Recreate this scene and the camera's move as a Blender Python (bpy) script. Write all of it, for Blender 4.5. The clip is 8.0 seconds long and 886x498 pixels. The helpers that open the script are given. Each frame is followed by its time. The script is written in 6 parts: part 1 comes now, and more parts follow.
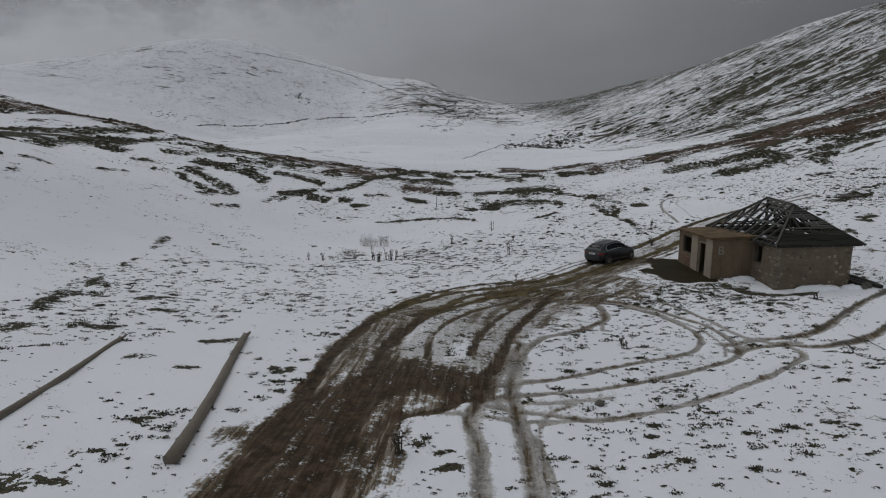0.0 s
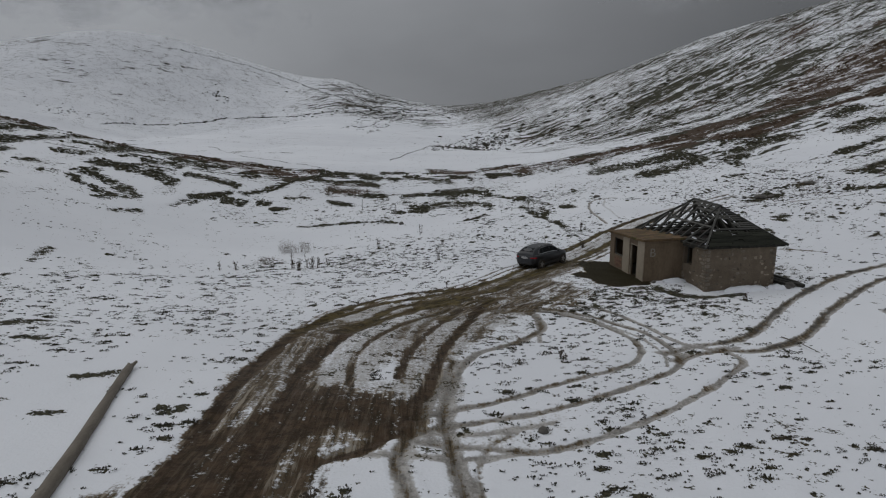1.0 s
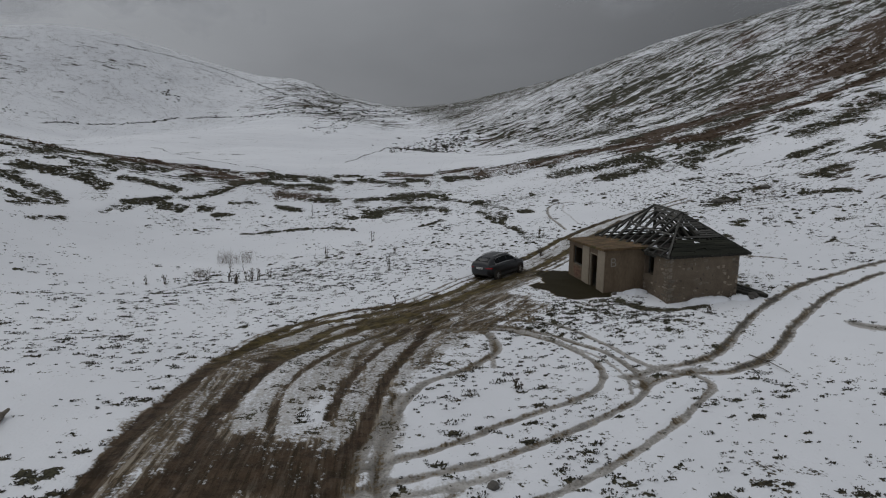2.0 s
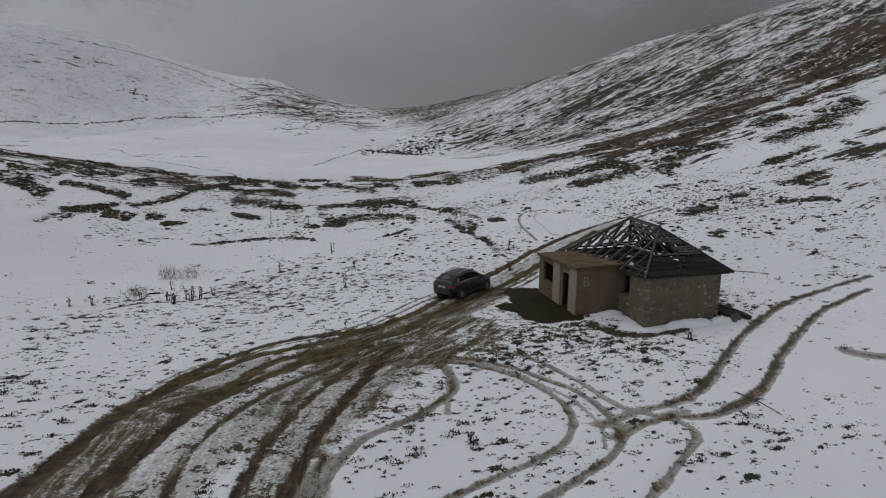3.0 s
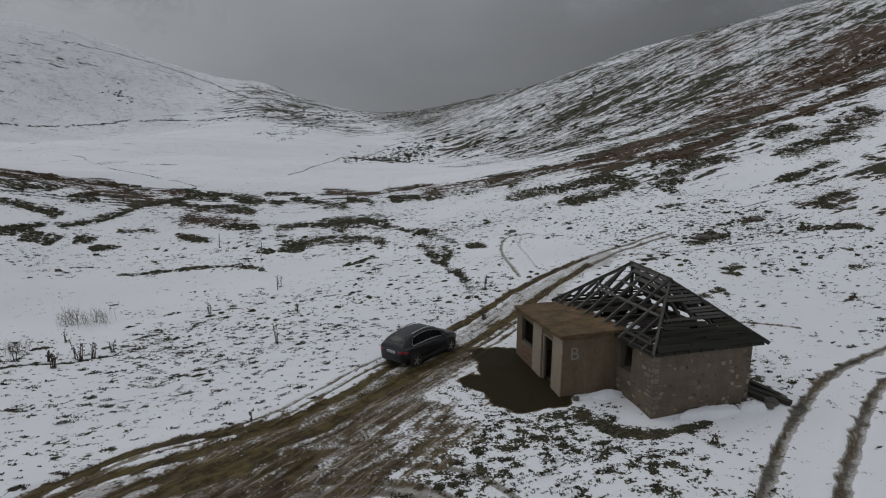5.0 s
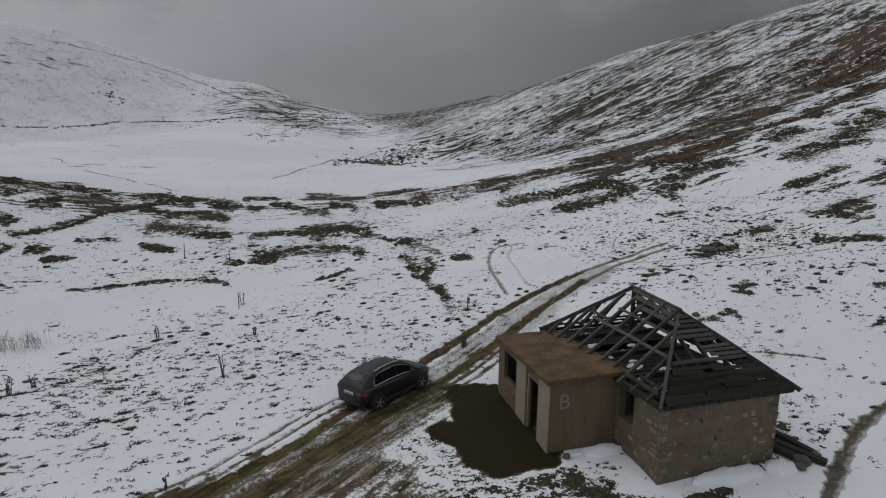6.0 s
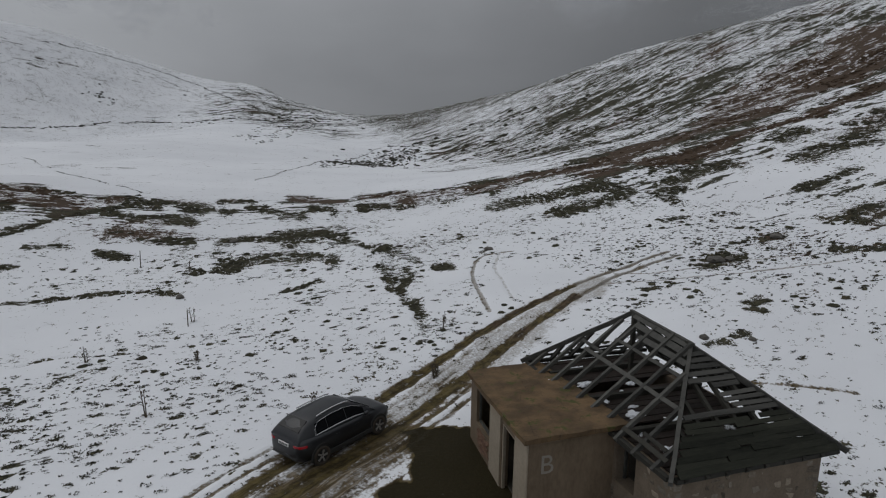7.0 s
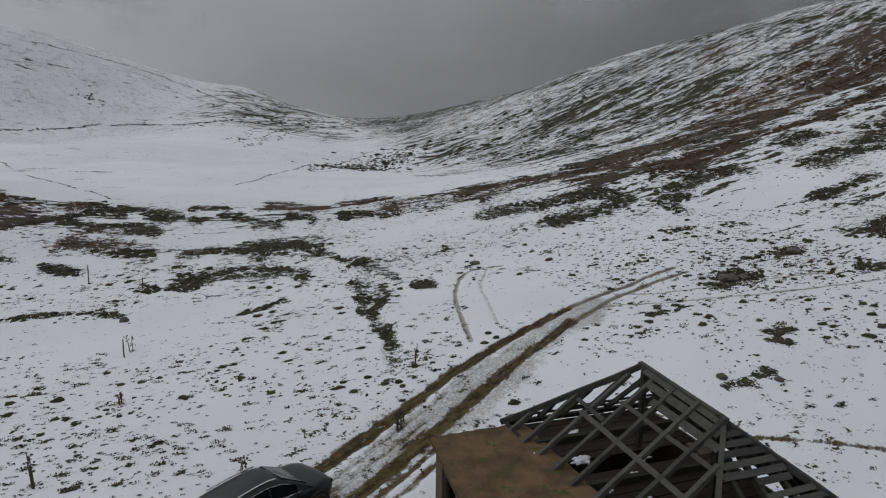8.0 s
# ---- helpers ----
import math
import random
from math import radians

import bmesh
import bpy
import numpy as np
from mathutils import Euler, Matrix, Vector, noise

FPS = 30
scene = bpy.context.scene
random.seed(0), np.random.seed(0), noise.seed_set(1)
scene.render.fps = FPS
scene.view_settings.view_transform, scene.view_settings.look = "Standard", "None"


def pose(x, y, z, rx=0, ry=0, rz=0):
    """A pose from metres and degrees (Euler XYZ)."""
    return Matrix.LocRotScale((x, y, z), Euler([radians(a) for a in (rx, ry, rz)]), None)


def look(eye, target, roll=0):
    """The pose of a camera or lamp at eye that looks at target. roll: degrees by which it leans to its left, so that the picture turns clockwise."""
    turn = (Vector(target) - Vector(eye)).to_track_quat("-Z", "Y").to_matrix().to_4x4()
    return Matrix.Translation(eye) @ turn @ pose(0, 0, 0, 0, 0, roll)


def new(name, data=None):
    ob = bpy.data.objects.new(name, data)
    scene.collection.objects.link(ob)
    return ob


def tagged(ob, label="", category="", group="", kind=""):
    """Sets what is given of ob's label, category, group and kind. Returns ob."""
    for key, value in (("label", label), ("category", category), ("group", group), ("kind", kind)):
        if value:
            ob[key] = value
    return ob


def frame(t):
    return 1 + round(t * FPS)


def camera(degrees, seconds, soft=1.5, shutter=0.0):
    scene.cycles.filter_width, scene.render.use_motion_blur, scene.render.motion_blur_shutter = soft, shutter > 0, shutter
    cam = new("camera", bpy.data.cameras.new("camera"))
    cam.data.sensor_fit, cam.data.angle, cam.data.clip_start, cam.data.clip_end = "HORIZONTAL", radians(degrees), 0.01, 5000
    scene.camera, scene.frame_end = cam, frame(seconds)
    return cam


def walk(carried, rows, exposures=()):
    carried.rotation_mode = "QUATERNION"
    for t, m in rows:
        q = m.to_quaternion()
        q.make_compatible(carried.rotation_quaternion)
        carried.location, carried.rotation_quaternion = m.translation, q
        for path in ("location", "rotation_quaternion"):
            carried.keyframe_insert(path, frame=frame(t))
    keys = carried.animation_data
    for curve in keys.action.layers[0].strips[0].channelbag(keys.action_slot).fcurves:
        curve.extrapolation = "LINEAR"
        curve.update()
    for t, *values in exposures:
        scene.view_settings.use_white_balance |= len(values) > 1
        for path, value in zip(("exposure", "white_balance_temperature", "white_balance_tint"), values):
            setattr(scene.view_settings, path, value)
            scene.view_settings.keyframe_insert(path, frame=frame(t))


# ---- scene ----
cam = camera(77.1, 8.0, soft=1.15)
METRES, EYE, TILT, LEAN, TURN = 30.6, 10.5, 0.0, 0.0, 0.0
ROWS = [
    (0.0, 0.0, 0.0, 0.0, -0.14, -11.02, 0.73),
    (0.5, 0.0004, 0.04, -0.0067, -4.08, -10.97, 0.54),
    (1.0, 0.0087, 0.084, -0.0069, -7.47, -10.89, 0.3),
    (1.5, 0.0248, 0.1254, -0.0062, -9.57, -10.82, 0.15),
    (3.0, 0.1067, 0.2681, 0.0067, -13.67, -10.6, -0.25),
    (3.5, 0.1388, 0.3219, 0.0169, -13.74, -10.52, -0.35),
    (4.0, 0.1705, 0.3788, 0.0264, -13.88, -10.47, -0.45),
    (4.5, 0.2029, 0.4387, 0.0346, -14.0, -10.35, -0.54),
    (6.0, 0.3085, 0.6219, 0.0439, -14.34, -10.02, -0.72),
    (6.5, 0.3466, 0.6833, 0.0403, -14.51, -9.91, -0.8),
    (7.0, 0.3844, 0.7451, 0.037, -14.65, -9.79, -0.86),
    (7.5, 0.4206, 0.8102, 0.0393, -14.83, -9.66, -0.9),
    (8.0, 0.4572, 0.8765, 0.0407, -14.96, -9.47, -0.95),
]
walk(cam, [(t, pose(0, 0, EYE, TILT, LEAN, TURN) @ pose(METRES * x, METRES * y, METRES * z, 90 + pitch, roll, yaw)) for t, x, y, z, yaw, pitch, roll in ROWS],
     exposures=[(0.0, -0.14), (3.5, -0.11), (8.0, -0.05)])

# ---------------------------------------------------------------- world, sun, exposure
SUN_AZ, SUN_EL = radians(-50), radians(52)      # azimuth from +y towards +x; thick cloud spreads it


def node(nt, kind, **values):
    n = nt.nodes.new(kind)
    for key, value in values.items():
        if key in n.inputs:
            n.inputs[key].default_value = value
    return n


def link(nt, a, out, b, inp):
    nt.links.new(a.outputs[out], b.inputs[inp])


def math_node(nt, op, a, b=None, c=None, clamp=False):
    n = nt.nodes.new("ShaderNodeMath")
    n.operation, n.use_clamp = op, clamp
    for i, v in enumerate((a, b, c)):
        if v is None:
            continue
        if isinstance(v, (int, float)):
            n.inputs[i].default_value = v
        else:
            nt.links.new(v, n.inputs[i])
    return n.outputs[0]


def mix_color(nt, fac, a, b, blend="MIX"):
    n = nt.nodes.new("ShaderNodeMix")
    n.data_type, n.blend_type = "RGBA", blend
    for i, v in ((0, fac), (6, a), (7, b)):
        if isinstance(v, (int, float)):
            n.inputs[i].default_value = v
        elif isinstance(v, tuple):
            n.inputs[i].default_value = (*v, 1)
        else:
            nt.links.new(v, n.inputs[i])
    return n.outputs[2]


def smooth(nt, v, lo, hi):
    n = nt.nodes.new("ShaderNodeMapRange")
    n.interpolation_type = "SMOOTHSTEP"
    nt.links.new(v, n.inputs["Value"])
    n.inputs["From Min"].default_value, n.inputs["From Max"].default_value = lo, hi
    return n.outputs[0]


def noise_node(nt, vec, scale, detail=4.0, rough=0.55, stretch=(1, 1, 1), turn=0.0):
    if turn:
        spin = nt.nodes.new("ShaderNodeMapping")
        spin.inputs["Rotation"].default_value = (0, 0, -turn)
        nt.links.new(vec, spin.inputs["Vector"])
        vec = spin.outputs[0]
    m = nt.nodes.new("ShaderNodeMapping")
    m.inputs["Scale"].default_value = stretch
    nt.links.new(vec, m.inputs["Vector"])
    n = node(nt, "ShaderNodeTexNoise", Scale=scale, Detail=detail, Roughness=rough)
    link(nt, m, 0, n, "Vector")
    return n.outputs["Fac"]


world = bpy.data.worlds.new("overcast")
scene.world = world
world.use_nodes = True
wt = world.node_tree
wt.nodes.clear()
sky = wt.nodes.new("ShaderNodeTexSky")
sky.sky_type, sky.sun_disc = "NISHITA", False
sky.sun_elevation, sky.sun_rotation = SUN_EL, SUN_AZ
sky.dust_density, sky.altitude = 1.0, 1500
grey = node(wt, "ShaderNodeHueSaturation", Saturation=0.4, Value=0.03)
link(wt, sky, 0, grey, "Color")
way = wt.nodes.new("ShaderNodeTexCoord")
split = wt.nodes.new("ShaderNodeSeparateXYZ")
link(wt, way, "Generated", split, 0)
lift = smooth(wt, split.outputs["Z"], 0.02, 0.95)
west = math_node(wt, "MULTIPLY_ADD", split.outputs["X"], -0.23, 0.0)
billow = noise_node(wt, way.outputs["Generated"], 2.4, 5, 0.5, (1, 1, 2.2))
deck = math_node(wt, "ADD", math_node(wt, "MULTIPLY_ADD", lift, 0.38, 0.245), west)
deck = math_node(wt, "MAXIMUM", deck, 0.095)
deck = math_node(wt, "MULTIPLY", deck, math_node(wt, "MULTIPLY_ADD", billow, 0.5, 0.74))
tint = mix_color(wt, 1.0, (0.944, 0.983, 1.048), deck, "MULTIPLY")
cover = mix_color(wt, 0.94, grey.outputs[0], tint)
back = node(wt, "ShaderNodeBackground", Strength=1.0)
wt.links.new(cover, back.inputs["Color"])
link(wt, back, 0, wt.nodes.new("ShaderNodeOutputWorld"), 0)

sun = new("sun", bpy.data.lights.new("sun", "SUN"))
sun.data.energy, sun.data.angle, sun.data.color = 0.35, radians(40), (1.0, 0.97, 0.93)
sun.matrix_world = look((0, 0, 60), (-60 * math.sin(SUN_AZ) / math.tan(SUN_EL), -60 * math.cos(SUN_AZ) / math.tan(SUN_EL), 0))

# ---------------------------------------------------------------- materials


def material(name, rough=0.8, metal=0.0, spec=0.5):
    m = bpy.data.materials.new(name)
    m.use_nodes = True
    nt = m.node_tree
    b = nt.nodes["Principled BSDF"]
    b.inputs["Roughness"].default_value, b.inputs["Metallic"].default_value = rough, metal
    b.inputs["Specular IOR Level"].default_value = spec
    return m, nt, b


def bump(nt, b, height, strength, distance):
    n = node(nt, "ShaderNodeBump", Strength=strength, Distance=distance)
    nt.links.new(height, n.inputs["Height"])
    link(nt, n, 0, b, "Normal")


def mottled(name, dark, light, scale, rough=0.85, grain=8.0, stretch=(1, 1, 1), relief=0.02, vary=0.25, metal=0.0, spec=0.4):
    """A worn surface: two scales of variation, a shift from piece to piece, and relief."""
    m, nt, b = material(name, rough, metal, spec)
    tc = nt.nodes.new("ShaderNodeTexCoord")
    big = noise_node(nt, tc.outputs["Object"], scale, 4, 0.6, stretch)
    fine = noise_node(nt, tc.outputs["Object"], scale * grain, 5, 0.65, stretch)
    who = nt.nodes.new("ShaderNodeObjectInfo")
    f = math_node(nt, "MULTIPLY_ADD", big, 0.9, math_node(nt, "MULTIPLY_ADD", fine, 0.7, -0.3))
    f = math_node(nt, "ADD", f, math_node(nt, "MULTIPLY_ADD", who.outputs["Random"], vary * 2, -vary), clamp=True)
    col = mix_color(nt, f, dark, light)
    nt.links.new(col, b.inputs["Base Color"])
    bump(nt, b, fine, 0.6, relief)
    return m




def ground_material():
    m, nt, b = material("snowy_ground", 0.8, 0, 0.12)
    pos = nt.nodes.new("ShaderNodeNewGeometry").outputs["Position"]

    def attr(name):
        a = nt.nodes.new("ShaderNodeAttribute")
        a.attribute_name = name
        return a.outputs["Fac"]
    mud, slush, bare, stripe = attr("mud"), attr("slush"), attr("bare"), attr("stripe")
    n_tuft = noise_node(nt, pos, 2.3, 4, 0.62, (0.75, 1, 1))
    n_patch = noise_node(nt, pos, 0.33, 3, 0.55)
    n_fine = noise_node(nt, pos, 9.0, 4, 0.6)
    n_wide = noise_node(nt, pos, 0.06, 4, 0.55, (0.5, 1, 1))
    n_strip = noise_node(nt, pos, 1.0, 5, 0.6, (0.05, 0.36, 0.16), 0.16)
    n_strip2 = noise_node(nt, pos, 1.0, 5, 0.62, (0.22, 1.1, 0.4), 0.12)
    # grass and heather through the snow, near
    v = math_node(nt, "MULTIPLY_ADD", n_tuft, 2.35, math_node(nt, "MULTIPLY_ADD", n_fine, 1.8, -2.70))
    v = math_node(nt, "ADD", math_node(nt, "MULTIPLY_ADD", n_patch, 1.2, v), bare)
    m_bare = smooth(nt, v, 0.45, 0.53)
    # long streaks on the slopes
    n_clump = noise_node(nt, pos, 0.42, 5, 0.62, (0.45, 1, 1), 0.10)
    s = math_node(nt, "MULTIPLY_ADD", n_strip, 2.3, math_node(nt, "MULTIPLY_ADD", n_strip2, 2.0, -2.15))
    s = math_node(nt, "MULTIPLY_ADD", n_clump, 1.9, math_node(nt, "ADD", s, -0.95))
    s = math_node(nt, "ADD", math_node(nt, "MULTIPLY_ADD", n_tuft, 1.2, -0.6), s)
    n_broad = noise_node(nt, pos, 0.035, 3, 0.5, (0.5, 1, 1), 0.16)
    s = math_node(nt, "ADD", math_node(nt, "MULTIPLY_ADD", n_broad, 1.9, -0.98), s)
    s = math_node(nt, "ADD", s, stripe)
    m_strip = smooth(nt, s, 0.47, 0.57)
    cover = math_node(nt, "MAXIMUM", m_bare, m_strip)
    # churned mud and slush
    along = nt.nodes.new("ShaderNodeSeparateXYZ")
    nt.links.new(pos, along.inputs[0])
    lane_near = noise_node(nt, pos, 2.4, 4, 0.6, (0.16, 1.3, 0.6), 1.48)
    lane_far = noise_node(nt, pos, 2.4, 4, 0.62, (0.16, 1.3, 0.6), 0.70)
    bend = smooth(nt, along.outputs["Y"], 24.0, 32.0)
    n_lane = math_node(nt, "ADD", math_node(nt, "MULTIPLY", lane_far, bend), math_node(nt, "MULTIPLY", lane_near, math_node(nt, "SUBTRACT", 1.0, bend)))
    comb_far = noise_node(nt, pos, 5.5, 3, 0.6, (0.10, 1.2, 0.6), 0.70)
    comb_near = noise_node(nt, pos, 5.5, 3, 0.6, (0.10, 1.2, 0.6), 1.48)
    n_comb = math_node(nt, "ADD", math_node(nt, "MULTIPLY", comb_far, bend), math_node(nt, "MULTIPLY", comb_near, math_node(nt, "SUBTRACT", 1.0, bend)))
    n_grit = noise_node(nt, pos, 16.0, 4, 0.65)
    edge = math_node(nt, "MULTIPLY_ADD", n_tuft, 0.75, math_node(nt, "MULTIPLY_ADD", n_fine, 0.95, math_node(nt, "MULTIPLY_ADD", n_lane, 1.15, -1.425)))
    m_mud = smooth(nt, math_node(nt, "ADD", mud, edge), 0.34, 0.66)
    m_slush = smooth(nt, math_node(nt, "ADD", slush, math_node(nt, "MULTIPLY_ADD", n_tuft, 0.5, math_node(nt, "MULTIPLY_ADD", n_lane, 0.5, math_node(nt, "MULTIPLY_ADD", n_fine, 1.0, -1.0)))), 0.37, 0.82)
    grass = mix_color(nt, smooth(nt, n_fine, 0.35, 0.65), (0.019, 0.020, 0.014), (0.075, 0.068, 0.042))
    rust = mix_color(nt, smooth(nt, n_fine, 0.3, 0.7), (0.034, 0.024, 0.017), (0.106, 0.073, 0.050))
    plant = mix_color(nt, math_node(nt, "MAXIMUM", smooth(nt, n_wide, 0.54, 0.70), smooth(nt, stripe, 0.573, 0.605)), grass, rust)
    snow = mix_color(nt, smooth(nt, n_wide, 0.3, 0.7), (0.80, 0.812, 0.835), (0.73, 0.742, 0.768))
    soil = mix_color(nt, smooth(nt, n_tuft, 0.35, 0.65), (0.024, 0.015, 0.009), (0.076, 0.050, 0.031))
    olive = mix_color(nt, smooth(nt, n_tuft, 0.35, 0.65), (0.034, 0.025, 0.008), (0.118, 0.090, 0.033))
    soil = mix_color(nt, math_node(nt, "MULTIPLY", smooth(nt, n_patch, 0.38, 0.58), smooth(nt, along.outputs["Y"], 25.0, 32.0)), soil, olive)
    crumb = mix_color(nt, smooth(nt, n_fine, 0.35, 0.65), (0.050, 0.036, 0.020), (0.150, 0.114, 0.070))
    soil = mix_color(nt, math_node(nt, "MULTIPLY", math_node(nt, "MULTIPLY", smooth(nt, n_lane, 0.50, 0.66), smooth(nt, n_fine, 0.36, 0.60)), math_node(nt, "MULTIPLY_ADD", smooth(nt, mud, 0.55, 0.8), -0.8, 1.0)), soil, (0.170, 0.132, 0.088))
    soil = mix_color(nt, smooth(nt, n_grit, 0.58, 0.70), soil, (0.018, 0.012, 0.007))
    soil = mix_color(nt, smooth(nt, math_node(nt, "ADD", mud, math_node(nt, "MULTIPLY", edge, 0.6)), 0.55, 0.86), crumb, soil)
    worn = math_node(nt, "MULTIPLY_ADD", smooth(nt, mud, 0.62, 0.82), -0.85, 0.95)
    soil = mix_color(nt, math_node(nt, "MULTIPLY", smooth(nt, n_comb, 0.53, 0.63), worn), soil, (0.27, 0.235, 0.185))
    soil = mix_color(nt, math_node(nt, "MULTIPLY", smooth(nt, math_node(nt, "SUBTRACT", 1.0, n_comb), 0.52, 0.64), 0.75), soil, (0.026, 0.019, 0.009))
    soil = mix_color(nt, smooth(nt, mud, 0.88, 0.97), soil, mix_color(nt, n_fine, (0.011, 0.0085, 0.003), (0.033, 0.026, 0.010)))
    mush = math_node(nt, "MULTIPLY_ADD", n_fine, 0.35, math_node(nt, "MULTIPLY_ADD", n_tuft, 0.4, math_node(nt, "MULTIPLY", n_lane, 0.25)))
    wet = mix_color(nt, smooth(nt, mush, 0.36, 0.62), (0.165, 0.153, 0.135), (0.48, 0.462, 0.435))
    wet = mix_color(nt, smooth(nt, slush, 1.02, 1.5), wet, mix_color(nt, smooth(nt, mush, 0.36, 0.64), (0.046, 0.041, 0.034), (0.170, 0.156, 0.137)))
    c = mix_color(nt, m_slush, snow, wet)
    c = mix_color(nt, cover, c, plant)
    c = mix_color(nt, m_mud, c, soil)
    nt.links.new(c, b.inputs["Base Color"])
    r = math_node(nt, "MULTIPLY_ADD", m_mud, -0.12, 0.88)
    r = math_node(nt, "MULTIPLY_ADD", m_slush, -0.12, r)
    nt.links.new(r, b.inputs["Roughness"])
    h = math_node(nt, "MULTIPLY_ADD", cover, -0.5, math_node(nt, "MULTIPLY_ADD", n_fine, 0.5, math_node(nt, "MULTIPLY", m_mud, -0.3)))
    bump(nt, b, h, 0.7, 0.09)
    return m


GROUND = ground_material()
SNOW_LUMP = mottled("snow", (0.70, 0.72, 0.76), (0.84, 0.85, 0.88), 1.5, 0.75, 6, relief=0.02, vary=0.0)
STONE = mottled("field_stone", (0.046, 0.037, 0.027), (0.300, 0.250, 0.190), 3.0, 0.9, 7, relief=0.02, vary=0.42)
MORTAR = mottled("lime_mortar", (0.056, 0.042, 0.029), (0.205, 0.162, 0.118), 1.6, 0.95, 9, relief=0.02, vary=0.0)
PLASTER = mottled("stained_plaster", (0.055, 0.038, 0.023), (0.215, 0.160, 0.106), 0.9, 0.9, 9, (1, 1, 0.45), 0.008, 0.0)
PALE_PLASTER = mottled("pale_plaster", (0.19, 0.155, 0.112), (0.35, 0.30, 0.232), 1.2, 0.9, 8, relief=0.008, vary=0.05)
BRICK = mottled("worn_red_brick", (0.085, 0.045, 0.030), (0.23, 0.135, 0.09), 3.0, 0.9, 8, relief=0.01, vary=0.25)
BLOCK_LIGHT = mottled("pale_corner_stone", (0.075, 0.063, 0.048), (0.25, 0.215, 0.172), 3.0, 0.9, 7, relief=0.02, vary=0.25)


def slab_material():
    m, nt, b = material("rusty_mossy_slab", 0.92, 0, 0.3)
    tc = nt.nodes.new("ShaderNodeTexCoord").outputs["Object"]
    big, fine, moss = noise_node(nt, tc, 1.1, 5, 0.62), noise_node(nt, tc, 9, 5, 0.65), noise_node(nt, tc, 2.3, 5, 0.65)
    crack = node(nt, "ShaderNodeTexVoronoi", Scale=1.3)
    crack.feature = "DISTANCE_TO_EDGE"
    warp = nt.nodes.new("ShaderNodeVectorMath")
    warp.operation = "MULTIPLY_ADD"
    nt.links.new(fine, warp.inputs[0])
    warp.inputs[1].default_value = (0.25, 0.25, 0.25)
    nt.links.new(tc, warp.inputs[2])
    link(nt, warp, 0, crack, "Vector")
    c = mix_color(nt, smooth(nt, big, 0.35, 0.65), (0.062, 0.036, 0.017), (0.172, 0.104, 0.050))
    c = mix_color(nt, math_node(nt, "MULTIPLY", fine, 0.7), c, (0.10, 0.075, 0.045))
    c = mix_color(nt, smooth(nt, moss, 0.56, 0.66), c, (0.062, 0.066, 0.018))
    c = mix_color(nt, math_node(nt, "MULTIPLY", math_node(nt, "SUBTRACT", 1.0, smooth(nt, crack.outputs["Distance"], 0.0, 0.014)), 0.45), c, (0.016, 0.012, 0.008))
    nt.links.new(c, b.inputs["Base Color"])
    bump(nt, b, fine, 0.7, 0.015)
    return m


SLAB = slab_material()
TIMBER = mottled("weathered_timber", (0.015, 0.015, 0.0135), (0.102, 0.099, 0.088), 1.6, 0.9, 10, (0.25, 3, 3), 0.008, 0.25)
# Dark timber; inside the roof its tone also stands in for shade.
DARK_TIMBER = mottled("dark_and_shaded_timber", (0.008, 0.0078, 0.006), (0.042, 0.039, 0.030), 1.6, 0.85, 10, (0.25, 3, 3), 0.008, 0.2)
MOSSY_BOARD = mottled("mossy_dark_board", (0.007, 0.008, 0.006), (0.040, 0.041, 0.031), 1.1, 0.95, 11, (0.35, 2, 2), 0.02, 0.25, spec=0.15)
# Loft boards coloured very dark to stand in for shade inside the roof.
LOFT_WOOD = mottled("shade_dark_loft_boards", (0.007, 0.005, 0.004), (0.034, 0.022, 0.016), 1.6, 0.9, 10, (0.25, 3, 3), 0.008, 0.2)
POLE_WOOD = mottled("bare_pole_wood", (0.045, 0.036, 0.026), (0.235, 0.205, 0.165), 1.6, 0.85, 8, (3, 0.25, 3), 0.03, 0.1)
RUBBLE_DARK = mottled("interior_rubble", (0.025, 0.022, 0.018), (0.085, 0.075, 0.06), 1.5, 0.95, 6, relief=0.03, vary=0.0)
GRASS = mottled("dry_grass", (0.017, 0.017, 0.012), (0.055, 0.049, 0.032), 0.7, 0.9, 12, relief=0.0, vary=0.0)
SHRUB = mottled("pale_twigs", (0.10, 0.085, 0.07), (0.24, 0.205, 0.17), 2.0, 0.9, 8, relief=0.0, vary=0.1)
TWIG = mottled("dry_stalk", (0.035, 0.028, 0.02), (0.10, 0.08, 0.058), 2.0, 0.9, 8, relief=0.0, vary=0.1)
ROCK = mottled("lichen_rock", (0.045, 0.043, 0.040), (0.17, 0.155, 0.135), 2.0, 0.9, 7, relief=0.03, vary=0.15)
CHALK = mottled("white_paint_mark", (0.16, 0.14, 0.115), (0.30, 0.28, 0.24), 4.0, 0.9, 6, relief=0.0, vary=0.0)
PAINT = mottled("dusty_dark_car_paint", (0.005, 0.006, 0.008), (0.014, 0.015, 0.018), 1.2, 0.32, 12, relief=0.0, vary=0.0, spec=0.5)
TRIM = mottled("black_plastic", (0.012, 0.012, 0.012), (0.03, 0.029, 0.027), 3.0, 0.65, 9, relief=0.001, vary=0.0)
RUBBER = mottled("muddy_tyre", (0.014, 0.013, 0.012), (0.07, 0.052, 0.036), 4.0, 0.9, 6, relief=0.004, vary=0.0)
ALLOY = mottled("dirty_alloy", (0.26, 0.25, 0.24), (0.52, 0.50, 0.48), 6.0, 0.45, 6, relief=0.0, vary=0.0, metal=0.6)
